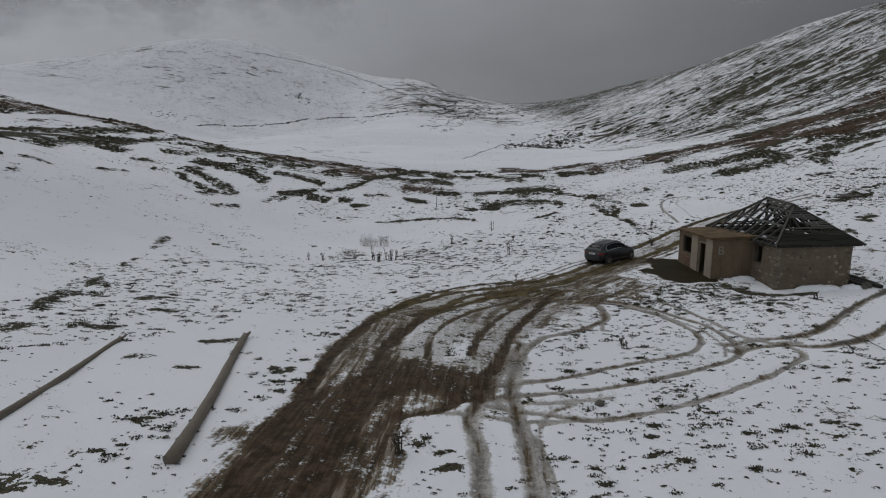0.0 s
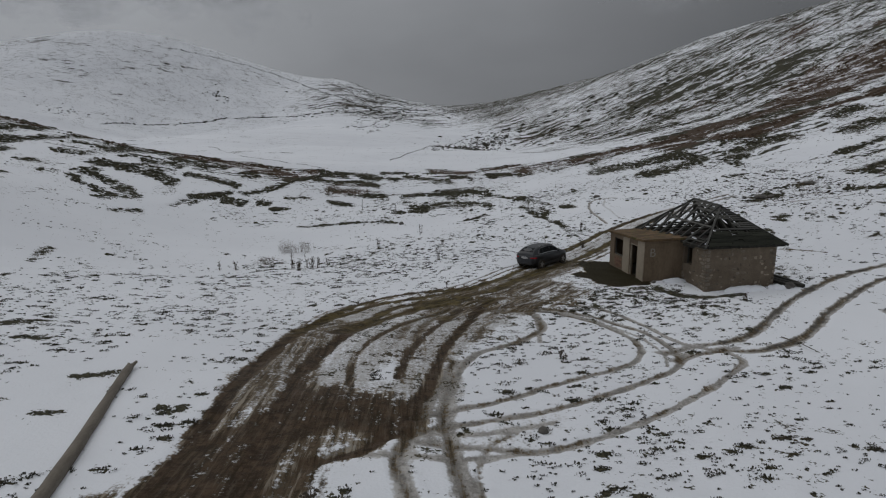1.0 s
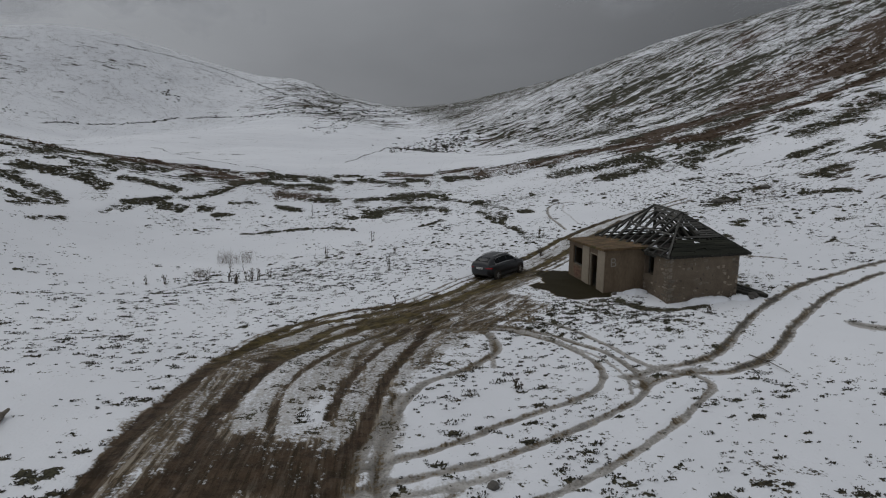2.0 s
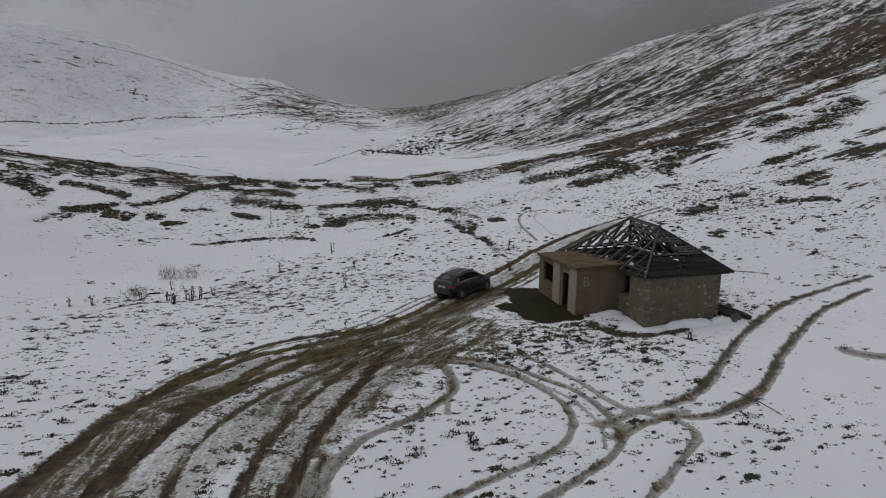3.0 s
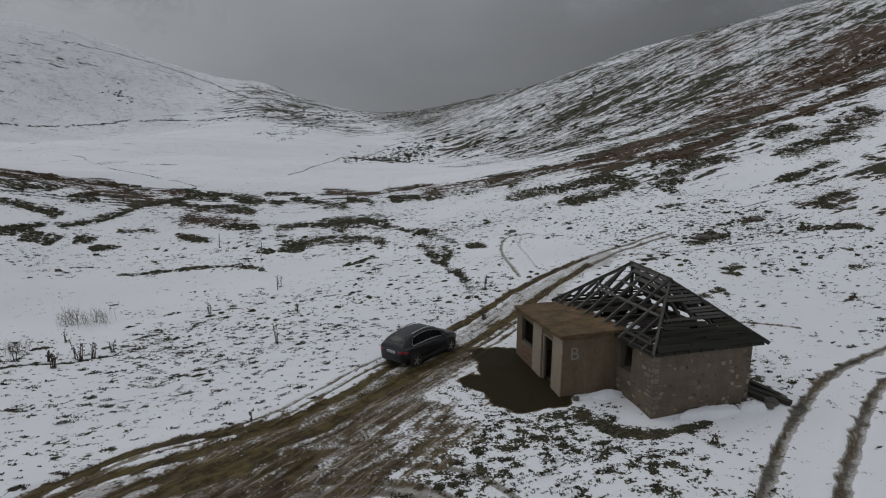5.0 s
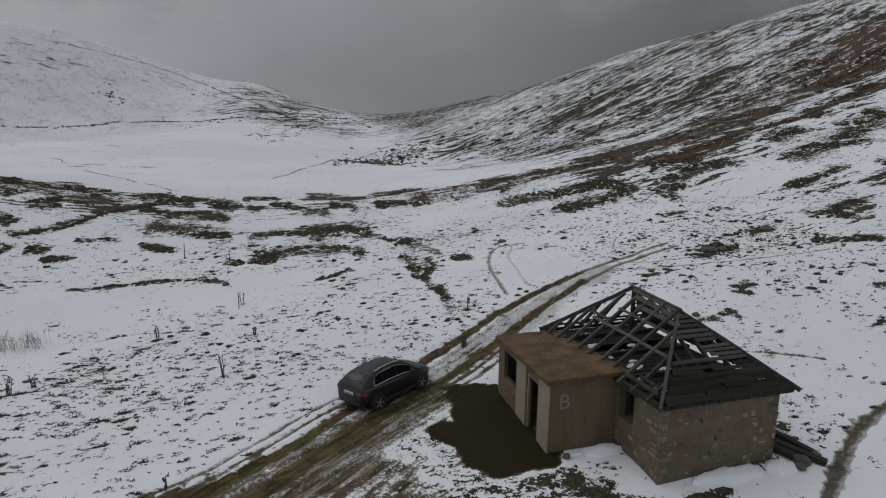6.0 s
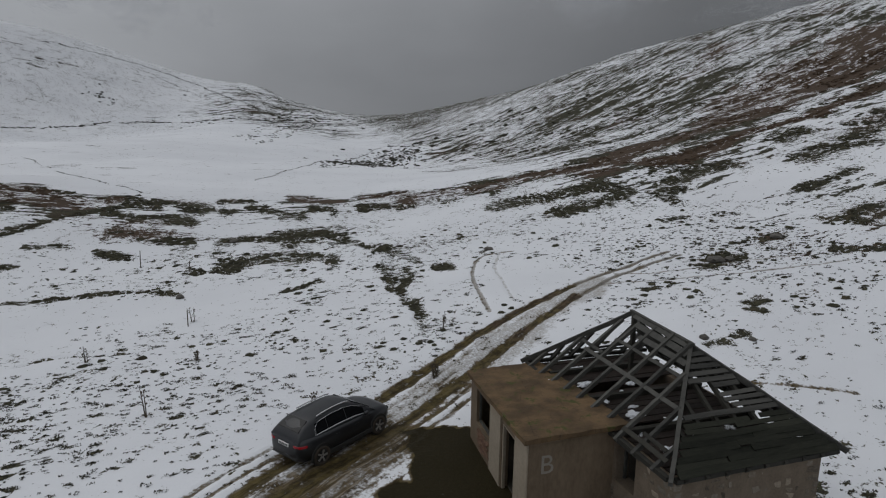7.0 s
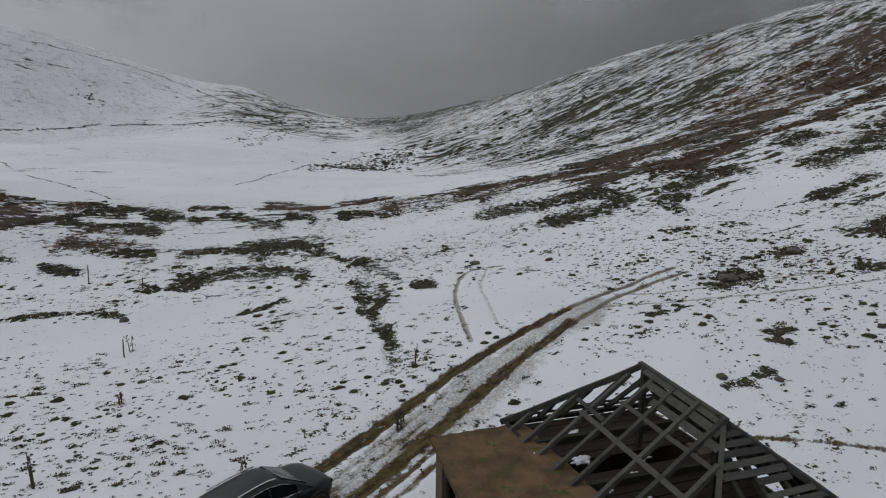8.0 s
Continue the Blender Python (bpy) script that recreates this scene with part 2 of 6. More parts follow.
CHROME = mottled("bright_trim", (0.60, 0.60, 0.61), (0.78, 0.78, 0.79), 5.0, 0.22, 6, relief=0.0, vary=0.0, metal=1.0)
PLATE = mottled("plate_white", (0.55, 0.55, 0.54), (0.75, 0.75, 0.74), 9.0, 0.5, 6, relief=0.0, vary=0.0)
PLATE_INK = mottled("plate_black", (0.02, 0.02, 0.02), (0.05, 0.05, 0.05), 9.0, 0.6, 6, relief=0.0, vary=0.0)


def glass_material():
    m, nt, b = material("tinted_glass", 0.16, 0, 0.18)
    b.inputs["Base Color"].default_value = (0.006, 0.007, 0.008, 1)
    return m


def lamp_material():
    m, nt, b = material("red_lamp", 0.2, 0, 0.5)
    b.inputs["Base Color"].default_value = (0.16, 0.008, 0.012, 1)
    b.inputs["Emission Color"].default_value = (1.0, 0.03, 0.06, 1)
    b.inputs["Emission Strength"].default_value = 0.05
    return m


GLASS, RED = glass_material(), lamp_material()

# ---------------------------------------------------------------- the lie of the land
# Heights on a coarse lattice, close-set near (0, 50) and wide apart far off.
LATTICE = np.array([
    [76.6, 37.3, 11.2, 3.7, 3.2, 1.7, 0.7, 5.4, 21.9, 49.5, 81.6],
    [66.0, 33.5, 9.1, 3.7, 5.8, 1.9, 0.3, 6.0, 21.1, 52.1, 87.3],
    [57.6, 35.6, 16.9, 4.8, 1.6, 1.4, 0.7, -1.6, 16.4, 48.9, 84.9],
    [55.6, 39.9, 28.6, 18.5, -0.4, -0.2, 2.8, 5.4, 22.1, 47.3, 78.7],
    [61.9, 40.1, 20.7, 10.4, -1.5, -0.6, 2.1, 4.9, 24.4, 49.9, 74.8],
    [72.2, 36.5, 1.1, 4.4, 7.5, 6.6, 5.4, 13.3, 25.2, 60.0, 70.9],
    [79.7, 38.9, 10.1, 11.2, 6.4, 7.2, 7.7, -0.5, 23.7, 93.9, 64.3],
    [82.8, 47.8, -3.1, 19.8, 26.0, 22.3, 22.2, 14.3, 45.6, 93.4, 52.3],
    [72.0, 72.4, 7.3, 3.0, 35.6, 37.4, 44.1, 51.5, 38.8, 31.5, 49.5],
])


def hill(x, y, cx, cy, sx, sy, a, h):
    c, s = math.cos(a), math.sin(a)
    return h * np.exp(-(((x - cx) * c + (y - cy) * s) / sx) ** 2 - ((-(x - cx) * s + (y - cy) * c) / sy) ** 2)


def lattice_height(x, y):
    ny, nx = LATTICE.shape
    u = np.clip(np.arcsinh(x / 25) / 0.77 + 5, 0, nx - 1.001)
    v = np.clip(np.arcsinh((y - 50) / 25) / 0.77 + 3, 0, ny - 1.001)
    i, j = np.floor(u).astype(int), np.floor(v).astype(int)

    def weights(f):
        return ((1 - f) ** 3 / 6, (3 * f ** 3 - 6 * f ** 2 + 4) / 6, (-3 * f ** 3 + 3 * f ** 2 + 3 * f + 1) / 6, f ** 3 / 6)
    bu, bv = weights(u - i), weights(v - j)
    z = 0
    for a in range(4):
        for b in range(4):
            z = z + bu[a] * bv[b] * LATTICE[np.clip(j + b - 1, 0, ny - 1), np.clip(i + a - 1, 0, nx - 1)]
    return z


def value_noise(x, y, seed):
    """Smooth noise in -1..1 on a unit lattice."""
    xi, yi = np.floor(x).astype(np.int64), np.floor(y).astype(np.int64)
    fx, fy = x - xi, y - yi
    fx, fy = fx * fx * (3 - 2 * fx), fy * fy * (3 - 2 * fy)

    def h(a, b):
        n = (a * 374761393 + b * 668265263 + seed * 974711) & 0x7FFFFFFF
        n = ((n ^ (n >> 13)) * 1274126177) & 0x7FFFFFFF
        n = ((n ^ (n >> 16)) * 374761393) & 0x7FFFFFFF
        return (n & 0xFFFF) / 32767.5 - 1
    top = h(xi, yi) * (1 - fx) + h(xi + 1, yi) * fx
    low = h(xi, yi + 1) * (1 - fx) + h(xi + 1, yi + 1) * fx
    return top * (1 - fy) + low * fy


HOUSE_X, HOUSE_Y, HOUSE_Z, HOUSE_TURN = 20.47, 33.35, 1.33, 2.5


def height(x, y):
    """The ground's height, without ruts."""
    x, y = np.asarray(x, float), np.asarray(y, float)
    z = lattice_height(x, y)
    z = z + hill(x, y, -160, 465, 125, 95, 0.10, 50) + hill(x, y, -75, 505, 75, 60, -0.30, 24) + hill(x, y, -118, 118, 75, 20, -0.35, 17)
    z = z + hill(x, y, -148, 476, 72, 80, 0.1, 12.5) + hill(x, y, 245, 180, 45, 60, 0.2, 7) + hill(x, y, -45, 505, 55, 60, 0.0, 6.5)
    z = z + hill(x, y, 190, 235, 70, 70, 0.0, 2.0) + hill(x, y, 8, 500, 42, 50, 0.0, 1.2)
    d = np.hypot(x - 8, y - 25)
    far = np.clip((d - 35) / 120, 0, 1)
    z = z + 0.07 * value_noise(x / 2.3, y / 2.3, 3) + 0.03 * value_noise(x / 0.8, y / 0.8, 4)
    z = z + (0.10 + 0.5 * far) * value_noise(x / 9 + 5, y / 7, 5) + 1.5 * far ** 2 * value_noise(x / 55, y / 38, 6)
    # levelled round the house
    q = np.clip(1.6 - np.hypot((x - 21.0) / 8.0, (y - 37.5) / 8.0), 0, 1)
    q = q * q * (3 - 2 * q)
    dip = hill(x, y, 20.4, 32.6, 3.2, 1.6, 0.0, 0.24)
    return z * (1 - q) + (HOUSE_Z - dip + 0.03 * value_noise(x / 1.1, y / 1.1, 9)) * q

# ---------------------------------------------------------------- helpers for shapes


def finish(bm, name, mat, shade=False):
    me = bpy.data.meshes.new(name)
    bm.normal_update()
    bm.to_mesh(me)
    bm.free()
    me.materials.append(mat)
    if shade:
        for p in me.polygons:
            p.use_smooth = True
    return me


def part(name, bm, mat, parent, label="", shade=False):
    ob = new(name, finish(bm, name, mat, shade))
    ob.parent = parent
    return tagged(ob, label) if label else ob


def piece(name, me, parent, m):
    ob = new(name, me)
    ob.parent = parent
    ob.matrix_local = m
    return ob


def thing(name, m, label, category, group="", kind=""):
    ob = new(name)
    ob.matrix_world = m
    ob.empty_display_size = 0.2
    return tagged(ob, label, category, group, kind)


def solo(name, bm, mat, m, label, category, group="", kind="", shade=False):
    ob = new(name, finish(bm, name, mat, shade))
    ob.matrix_world = m
    return tagged(ob, label, category, group, kind)


def box(bm, x0, x1, y0, y1, z0, z1, bevel=0.0, jitter=0.0):
    vs = [bm.verts.new((x, y, z)) for x in (x0, x1) for y in (y0, y1) for z in (z0, z1)]
    fs = [bm.faces.new([vs[i] for i in f]) for f in ((0, 1, 3, 2), (4, 6, 7, 5), (0, 4, 5, 1), (2, 3, 7, 6), (0, 2, 6, 4), (1, 5, 7, 3))]
    if bevel:
        es = list({e for f in fs for e in f.edges})
        made = bmesh.ops.bevel(bm, geom=es, offset=bevel, segments=1, affect="EDGES")
        vs = list({v for f in made["faces"] for v in f.verts} | {v for v in vs if v.is_valid})
    if jitter:
        for v in vs:
            v.co += Vector((random.uniform(-1, 1), random.uniform(-1, 1), random.uniform(-1, 1))) * jitter
    return vs


def beam(bm, a, b, w, h, up=(0, 0, 1), wear=0.0):
    """A timber from a to b, w wide and h deep along up."""
    a, b, up = Vector(a), Vector(b), Vector(up)
    d = (b - a).normalized()
    s = d.cross(up).normalized()
    u = s.cross(d).normalized()
    n = max(1, int((b - a).length / 0.8)) if wear else 1
    rings = []
    for i in range(n + 1):
        p = a.lerp(b, i / n)
        j = Vector((random.uniform(-1, 1), random.uniform(-1, 1), random.uniform(-1, 1))) * wear
        k = 1 + random.uniform(-1, 1) * wear * 4
        rings.append([bm.verts.new(p + j + s * (w * k / 2 * x) + u * (h / 2 * z)) for x, z in ((-1, -1), (1, -1), (1, 1), (-1, 1))])
    for r, q in zip(rings, rings[1:]):
        for i in range(4):
            bm.faces.new((r[i], r[(i + 1) % 4], q[(i + 1) % 4], q[i]))
    bm.faces.new(rings[0][::-1])
    bm.faces.new(rings[-1])


def tube(bm, path, radii, sides=8, wobble=0.0):
    """A round limb along a path; its ends are closed."""
    rings = []
    path = [Vector(p) for p in path]
    for i, p in enumerate(path):
        d = (path[min(i + 1, len(path) - 1)] - path[max(i - 1, 0)]).normalized()
        s = d.cross(Vector((0.13, 0.29, 0.95))).normalized()
        u = s.cross(d)
        ring = []
        for k in range(sides):
            a = 2 * math.pi * k / sides
            r = radii[i] * (1 + random.uniform(-wobble, wobble))
            ring.append(bm.verts.new(p + s * (r * math.cos(a)) + u * (r * math.sin(a))))
        rings.append(ring)
    for r, q in zip(rings, rings[1:]):
        for k in range(sides):
            bm.faces.new((r[k], r[(k + 1) % sides], q[(k + 1) % sides], q[k]))
    bm.faces.new(rings[0][::-1])
    bm.faces.new(rings[-1])


def mound(bm, sx, sy, sz, seed, nx=18, ny=12, rough=0.25):
    """A low heap with a ragged outline, its edge sunk in the ground."""
    grid = []
    for j in range(ny + 1):
        row = []
        for i in range(nx + 1):
            u, v = 2 * i / nx - 1, 2 * j / ny - 1
            a, r = u * math.sqrt(1 - v * v / 2), v * math.sqrt(1 - u * u / 2)
            q = noise.noise((a * 2.3 + seed, r * 2.3, seed * 1.7))
            k = 1 + rough * q
            z = max(0.0, 1 - (a * a + r * r)) ** 0.7
            row.append(bm.verts.new((a * sx * k, r * sy * k, z * sz * (1 + 0.5 * rough * noise.noise((a * 4, r * 4, seed)) * 2) - 0.04)))
        grid.append(row)
    for j in range(ny):
        for i in range(nx):
            bm.faces.new((grid[j][i], grid[j][i + 1], grid[j + 1][i + 1], grid[j + 1][i]))


def lump(bm, r, seed, flat=0.6, detail=2):
    """A rough stone."""
    made = bmesh.ops.create_icosphere(bm, subdivisions=detail, radius=r)["verts"]
    for v in made:
        k = 1 + 0.32 * noise.noise(v.co * (1.6 / r) + Vector((seed, 0, 0))) + 0.12 * noise.noise(v.co * (4 / r))
        v.co = Vector((v.co.x * k, v.co.y * k, v.co.z * k * flat))


# ---------------------------------------------------------------- ground: one sheet to the skyline


def spread(lo, hi, step, reach_lo, reach_hi, ratio=1.035, beyond=1.028):
    mid = list(np.arange(lo, hi + step / 2, step))
    s, a = step, mid[0]
    left = []
    while a > reach_lo:
        s *= ratio
        a -= s
        left.append(a)
    s, a = step, mid[-1]
    right = []
    while a < reach_hi:
        s *= beyond
        a += s
        right.append(a)
    return np.array(left[::-1] + mid + right)


GX = spread(-15, 40, 0.12, -700, 700, 1.028, 1.028)
GY = spread(9, 62, 0.12, -250, 800, 1.04, 1.02)
XX, YY = np.meshgrid(GX, GY)
ZZ = height(XX, YY)
MUD, SLUSH, BARE, STRIPE = (np.zeros_like(XX) for _ in range(4))
EDGE = value_noise(XX / 0.55, YY / 0.55, 21) * 0.6 + value_noise(XX / 0.22, YY / 0.22, 22) * 0.4
LOBES, CLUMPS, BREAKS = value_noise(XX / 2.1, YY / 2.1, 31), value_noise(XX / 1.9, YY / 1.6, 33), value_noise(XX / 1.6, YY / 1.6, 51)


def curve_points(pts, step=0.15):
    pts = [Vector((*p, 0)) for p in pts]
    pts = [pts[0] * 2 - pts[1]] + pts + [pts[-1] * 2 - pts[-2]]
    out = []
    for a, b, c, d in zip(pts, pts[1:], pts[2:], pts[3:]):
        n = max(2, int((c - b).length / step))
        for k in range(n):
            t = k / n
            out.append(0.5 * ((2 * b) + (c - a) * t + (2 * a - 5 * b + 4 * c - d) * t * t + (3 * b - a - 3 * c + d) * t ** 3))
    return out


def distance_field(pts, reach):
    """The distance from each ground corner to a curve, out to reach."""
    dist = np.full_like(XX, 1e3)
    for p in curve_points(pts):
        i0, i1 = np.searchsorted(GX, (p.x - reach, p.x + reach))
        j0, j1 = np.searchsorted(GY, (p.y - reach, p.y + reach))
        w = (slice(j0, j1), slice(i0, i1))
        dist[w] = np.minimum(dist[w], np.hypot(XX[w] - p.x, YY[w] - p.y))
    return dist


def lay_on(field, value, core):
    on = core > 0
    f = field[on]
    field[on] = np.maximum(f, f + (value - f) * core[on])


def rut(pts, width, depth=0.07, mud=0.0, slush=0.0, bare=0.0, berm=0.015, ragged=0.35):
    d = distance_field(pts, width * 2.2) / (width * 0.5)
    d = d * (1 + ragged * EDGE)
    core = np.clip(1.35 - d, 0, 1)
    core = core * core * (3 - 2 * core)
    lip = np.exp(-((d - 1.6) / 0.45) ** 2)
    ZZ[:] += -0.55 * depth * core + 0.6 * berm * lip
    for field, v in ((MUD, mud), (SLUSH, slush), (BARE, bare)):
        if v:
            lay_on(field, v, core)
    if slush >= 0.9 and width >= 0.4:
        wheel_line(pts, 0.55 * width)


def wheel_line(pts, width, dark=0.62, shift=(-0.07, 0.08)):
    """A broken dark line that the tyre pressed into a slushy rut."""
    d = distance_field([(x + shift[0], y + shift[1]) for x, y in pts], width) / (width * 0.5)
    d = d * (1 + 0.9 * EDGE) + 0.9 * np.clip(BREAKS + 0.1, 0, 1)
    core = np.clip(1.3 - d, 0, 1)
    ZZ[:] -= 0.03 * core
    lay_on(MUD, dark, core)


def area(pts, width, mud=0.0, slush=0.0, bare=0.0, stripe=0.0, soft=0.5):
    d = distance_field(pts, width * 1.6) / width * (1 + 0.30 * LOBES + 0.22 * EDGE)
    core = np.clip((1 + soft - d) / (2 * soft), 0, 1)
    core = core * core * (3 - 2 * core)
    for field, v in ((MUD, mud), (SLUSH, slush), (BARE, bare), (STRIPE, stripe)):
        if v:
            lay_on(field, v, core)


def stroke(pts, wide, bare=0.72, stripe=0.0):
    """A stand of heather along a line, wide metres up and down the slope and narrower across."""
    near = np.full_like(XX, 9.0)
    across = max(0.4, 0.4 * wide)
    wide = 1.15 * wide
    for p in curve_points(pts, max(0.3, across)):
        i0, i1 = np.searchsorted(GX, (p.x - 3 * across, p.x + 3 * across))
        j0, j1 = np.searchsorted(GY, (p.y - 2.4 * wide, p.y + 2.4 * wide))
        w = (slice(j0, j1), slice(i0, i1))
        near[w] = np.minimum(near[w], np.hypot((XX[w] - p.x) / across, (YY[w] - p.y) / wide))
    near = near * (1 + 0.35 * CLUMPS + 0.25 * EDGE)
    core = step01(-near, -1.9, -0.3)
    lay_on(BARE, bare, core)
    if stripe:
        lay_on(STRIPE, stripe, core)


def step01(v, lo, hi):
    q = np.clip((v - lo) / (hi - lo), 0, 1)
    return q * q * (3 - 2 * q)


# how much grass shows, by region; the far specks also stand in for haze
DENSE = hill(XX, YY, 2, 47, 11, 5, 0.1, 1) + hill(XX, YY, 12, 31, 5, 4, 0, 1) + hill(XX, YY, 50, 58, 16, 9, 0, 1.2) + hill(XX, YY, 16.5, 31, 4, 2, 0, 1) + hill(XX, YY, -20, 30, 8, 8, 0, 0.6) + hill(XX, YY, 28, 37, 3, 4, 0, 0.7) + hill(XX, YY, 10, 15, 9, 4, 0, 0.3) + hill(XX, YY, 15, 33.3, 3, 2.2, 0, 1.3)
CLEAN = hill(XX, YY, -17, 55, 11, 10, 0.2, 1) + hill(XX, YY, 33, 31, 8, 6, 0, 1) + hill(XX, YY, 25, 25, 7, 3, 0, 0.45) + hill(XX, YY, -11, 20, 3, 6, 0, 0.7) + hill(XX, YY, 1, 63, 9, 4, 0, 1) + hill(XX, YY, 33, 46, 6, 3, 0, 0.6) + hill(XX, YY, 27, 59, 5, 4, 0, 0.7)
SLOPE_FAR = step01(XX, 42, 72) * step01(YY, 95, 140)
BARE[:] = 0.03 + 0.13 * value_noise(XX / 6, YY / 5, 41) + 0.05 * value_noise(XX / 1.7, YY / 1.5, 42) + 0.13 * DENSE - 0.16 * CLEAN
# Added fine specks grey the distant snow as haze would.
BARE[:] += 0.27 * step01(YY, 260, 380) + 0.36 * SLOPE_FAR
BARE[:] -= 0.14 * step01(YY, 98, 112) * (1 - step01(XX, 25, 60))
CREST = np.interp(XX, (-120, -60, -40, -12, 24, 45, 76, 130), (60, 76, 86, 90, 92, 84, 82, 90))
STRIPE[:] = -0.45 + 0.20 * value_noise(XX / 30, YY / 12, 43)
STRIPE[:] += (0.30 + 0.12 * step01(XX, 30, 60)) * np.exp(-((YY - CREST) / 8.0) ** 2)
BARE[:] += 0.07 * step01(YY, 62, 74) * (1 - step01(YY, 96, 104)) * step01(XX, -48, -36) * (1 - step01(XX, 40, 60))
STRIPE[:] += 0.42 * step01(YY, 60, 72) * (1 - step01(YY, 96, 104)) * (1 - 0.7 * step01(XX, 20, 30)) * step01(XX, -48, -36)
SLOPE = step01(XX + 0.25 * (YY - 80), 34, 62) * step01(YY, 54, 74)
STRIPE[:] += (0.50 + 0.18 * step01(YY, 95, 122)) * SLOPE + 0.34 * SLOPE_FAR + 0.24 * step01(ZZ, 38, 62) * step01(XX, 50, 90) + 0.30 * SLOPE_FAR * value_noise(XX / 28, YY / 34, 48) + 0.16 * SLOPE * value_noise(XX / 40, YY / 20, 47)
STRIPE[:] -= 0.24 * hill(XX, YY, 80, 80, 20, 11, 0.2, 1)
STRIPE[:] += 0.76 * step01(XX, 36, 54) * (1 - step01(YY, 58, 74))
STRIPE[:] -= 0.40 * step01(YY, 104, 118) * (1 - step01(XX - 0.16 * (YY - 110), 12, 45))
STRIPE[:] += 0.88 * step01(YY, 240, 400) * (1 - step01(XX, 20, 80))
STRIPE[:] += 0.85 * np.exp(-((XX + 75) / 35) ** 2 - ((YY - 104) / 16) ** 2)
np.maximum(BARE, -0.06, out=BARE)
np.maximum(STRIPE, -0.25, out=STRIPE)
np.minimum(STRIPE, 0.57 - 0.20 * step01(YY, 240, 400), out=STRIPE)

# wheel tracks: the lane past the house
area([(-8, -45), (-6.5, -20), (-5.2, 0), (-4.2, 12), (-3.6, 17), (-1.6, 19.5), (0.6, 19)], 1.9, mud=0.80)
area([(-4, 8), (-3.4, 14), (-2.6, 17.5)], 2.2, mud=0.70)
area([(-3.8, 21), (-2.8, 25.5)], 1.6, mud=0.38, slush=0.75)
area([(-2.6, 26), (0.2, 31.5), (5, 34)], 1.6, mud=0.20, slush=0.72)
area([(-3.9, 19), (-3.6, 23), (-2.6, 27), (-1.4, 30)], 1.0, mud=0.60)
area([(-1.2, 21.5), (0.2, 26), (2.6, 30)], 1.5, slush=0.66, mud=0.14, bare=0.30)
area([(4.5, 33.8), (8, 35.4), (10, 37.0)], 1.9, mud=0.58, slush=0.7)
area([(10, 37.2), (14.2, 41.0)], 1.9, mud=0.58, slush=0.85)
area([(7, 36), (10, 38.4), (13.4, 41.4)], 1.1, mud=0.52)
area([(5, 32), (8.5, 33), (11, 34.5)], 2.3, mud=0.60, bare=0.42)
area([(1.6, 21), (3.0, 25.5), (5.2, 30)], 1.3, mud=0.36, bare=0.34, slush=0.7)
area([(6.5, 27.5), (7.5, 30)], 1.4, mud=0.26, bare=0.34)
rut([(-3.5, 29.0), (-0.9, 32.4), (0.5, 34.0), (3.5, 34.9), (6.5, 36.7), (9.6, 39.2), (13.0, 42.8), (18.1, 47.3), (21.6, 50.1), (25.5, 52.6), (29.0, 54.7)], 0.8, 0.13, mud=0.88)
rut([(28.0, 54.1), (30.2, 55.3), (33.2, 56.5), (36.0, 57.7), (39.0, 58.6)], 0.5, 0.08, mud=0.42, slush=1.3)
rut([(-1.6, 28.3), (-0.3, 30.1), (1.7, 33.2), (4.5, 34.0), (7.4, 35.4), (10.6, 38.3), (15.1, 42.1), (19.2, 45.9), (24.7, 50.2), (28.4, 52.8)], 0.8, 0.13, mud=0.88)
rut([(27.5, 52.2), (29.0, 53.1), (31.8, 54.9), (35.6, 56.6), (39.0, 57.4)], 0.5, 0.08, mud=0.42, slush=1.3)
LANE = [Vector(p) for p in ((-3.2, 28.0), (-0.6, 31.2), (1.6, 33.6), (4.5, 34.6), (7.0, 36.0), (10.1, 38.8), (14.0, 42.3), (18.6, 46.5), (23.0, 50.0), (27.2, 52.9))]


def beside(off, k0, k1):
    """The lane's middle line, off metres to its right."""
    out = []
    for k in range(k0, k1):
        d = (LANE[min(k + 1, len(LANE) - 1)] - LANE[max(k - 1, 0)]).normalized()
        out.append((LANE[k].x + d.y * off, LANE[k].y - d.x * off))
    return out


for off, k0, k1, wide, mud in ((-1.9, 3, 7, 0.3, 0.55), (-1.35, 1, 7, 0.3, 0.6), (-0.25, 2, 9, 0.22, 0.40), (0.2, 3, 8, 0.25, 0.50), (1.45, 2, 8, 0.35, 0.70), (1.95, 3, 8, 0.3, 0.62), (2.5, 3, 6, 0.35, 0.6), (3.1, 3, 5, 0.3, 0.5), (3.7, 3, 5, 0.35, 0.5)):
    rut(beside(off, k0, k1), wide, 0.06, mud=mud, slush=0.8, berm=0.05, ragged=0.6)
area([(9, 37.6), (14, 41.8), (20, 46.9), (26, 51.5), (31, 54.7)], 1.35, mud=0.22, slush=0.65)
rut([(-8.8, -45), (-7.4, -20), (-5.8, 0.0), (-5.0, 12.1), (-5.0, 14.6), (-4.8, 19.5), (-4.6, 22.9), (-4.0, 26.1), (-2.7, 30.1), (-0.9, 33.7), (1.7, 35.8), (6.3, 36.4)], 0.8, 0.10, mud=0.90)
rut([(-7.0, -45), (-5.6, -20), (-4.0, 0.0), (-3.2, 12.3), (-3.0, 15.2), (-2.8, 19.0), (-2.4, 23.6), (-0.8, 28.4), (2.2, 32.2), (5.9, 34.1)], 0.85, 0.12, mud=0.86)
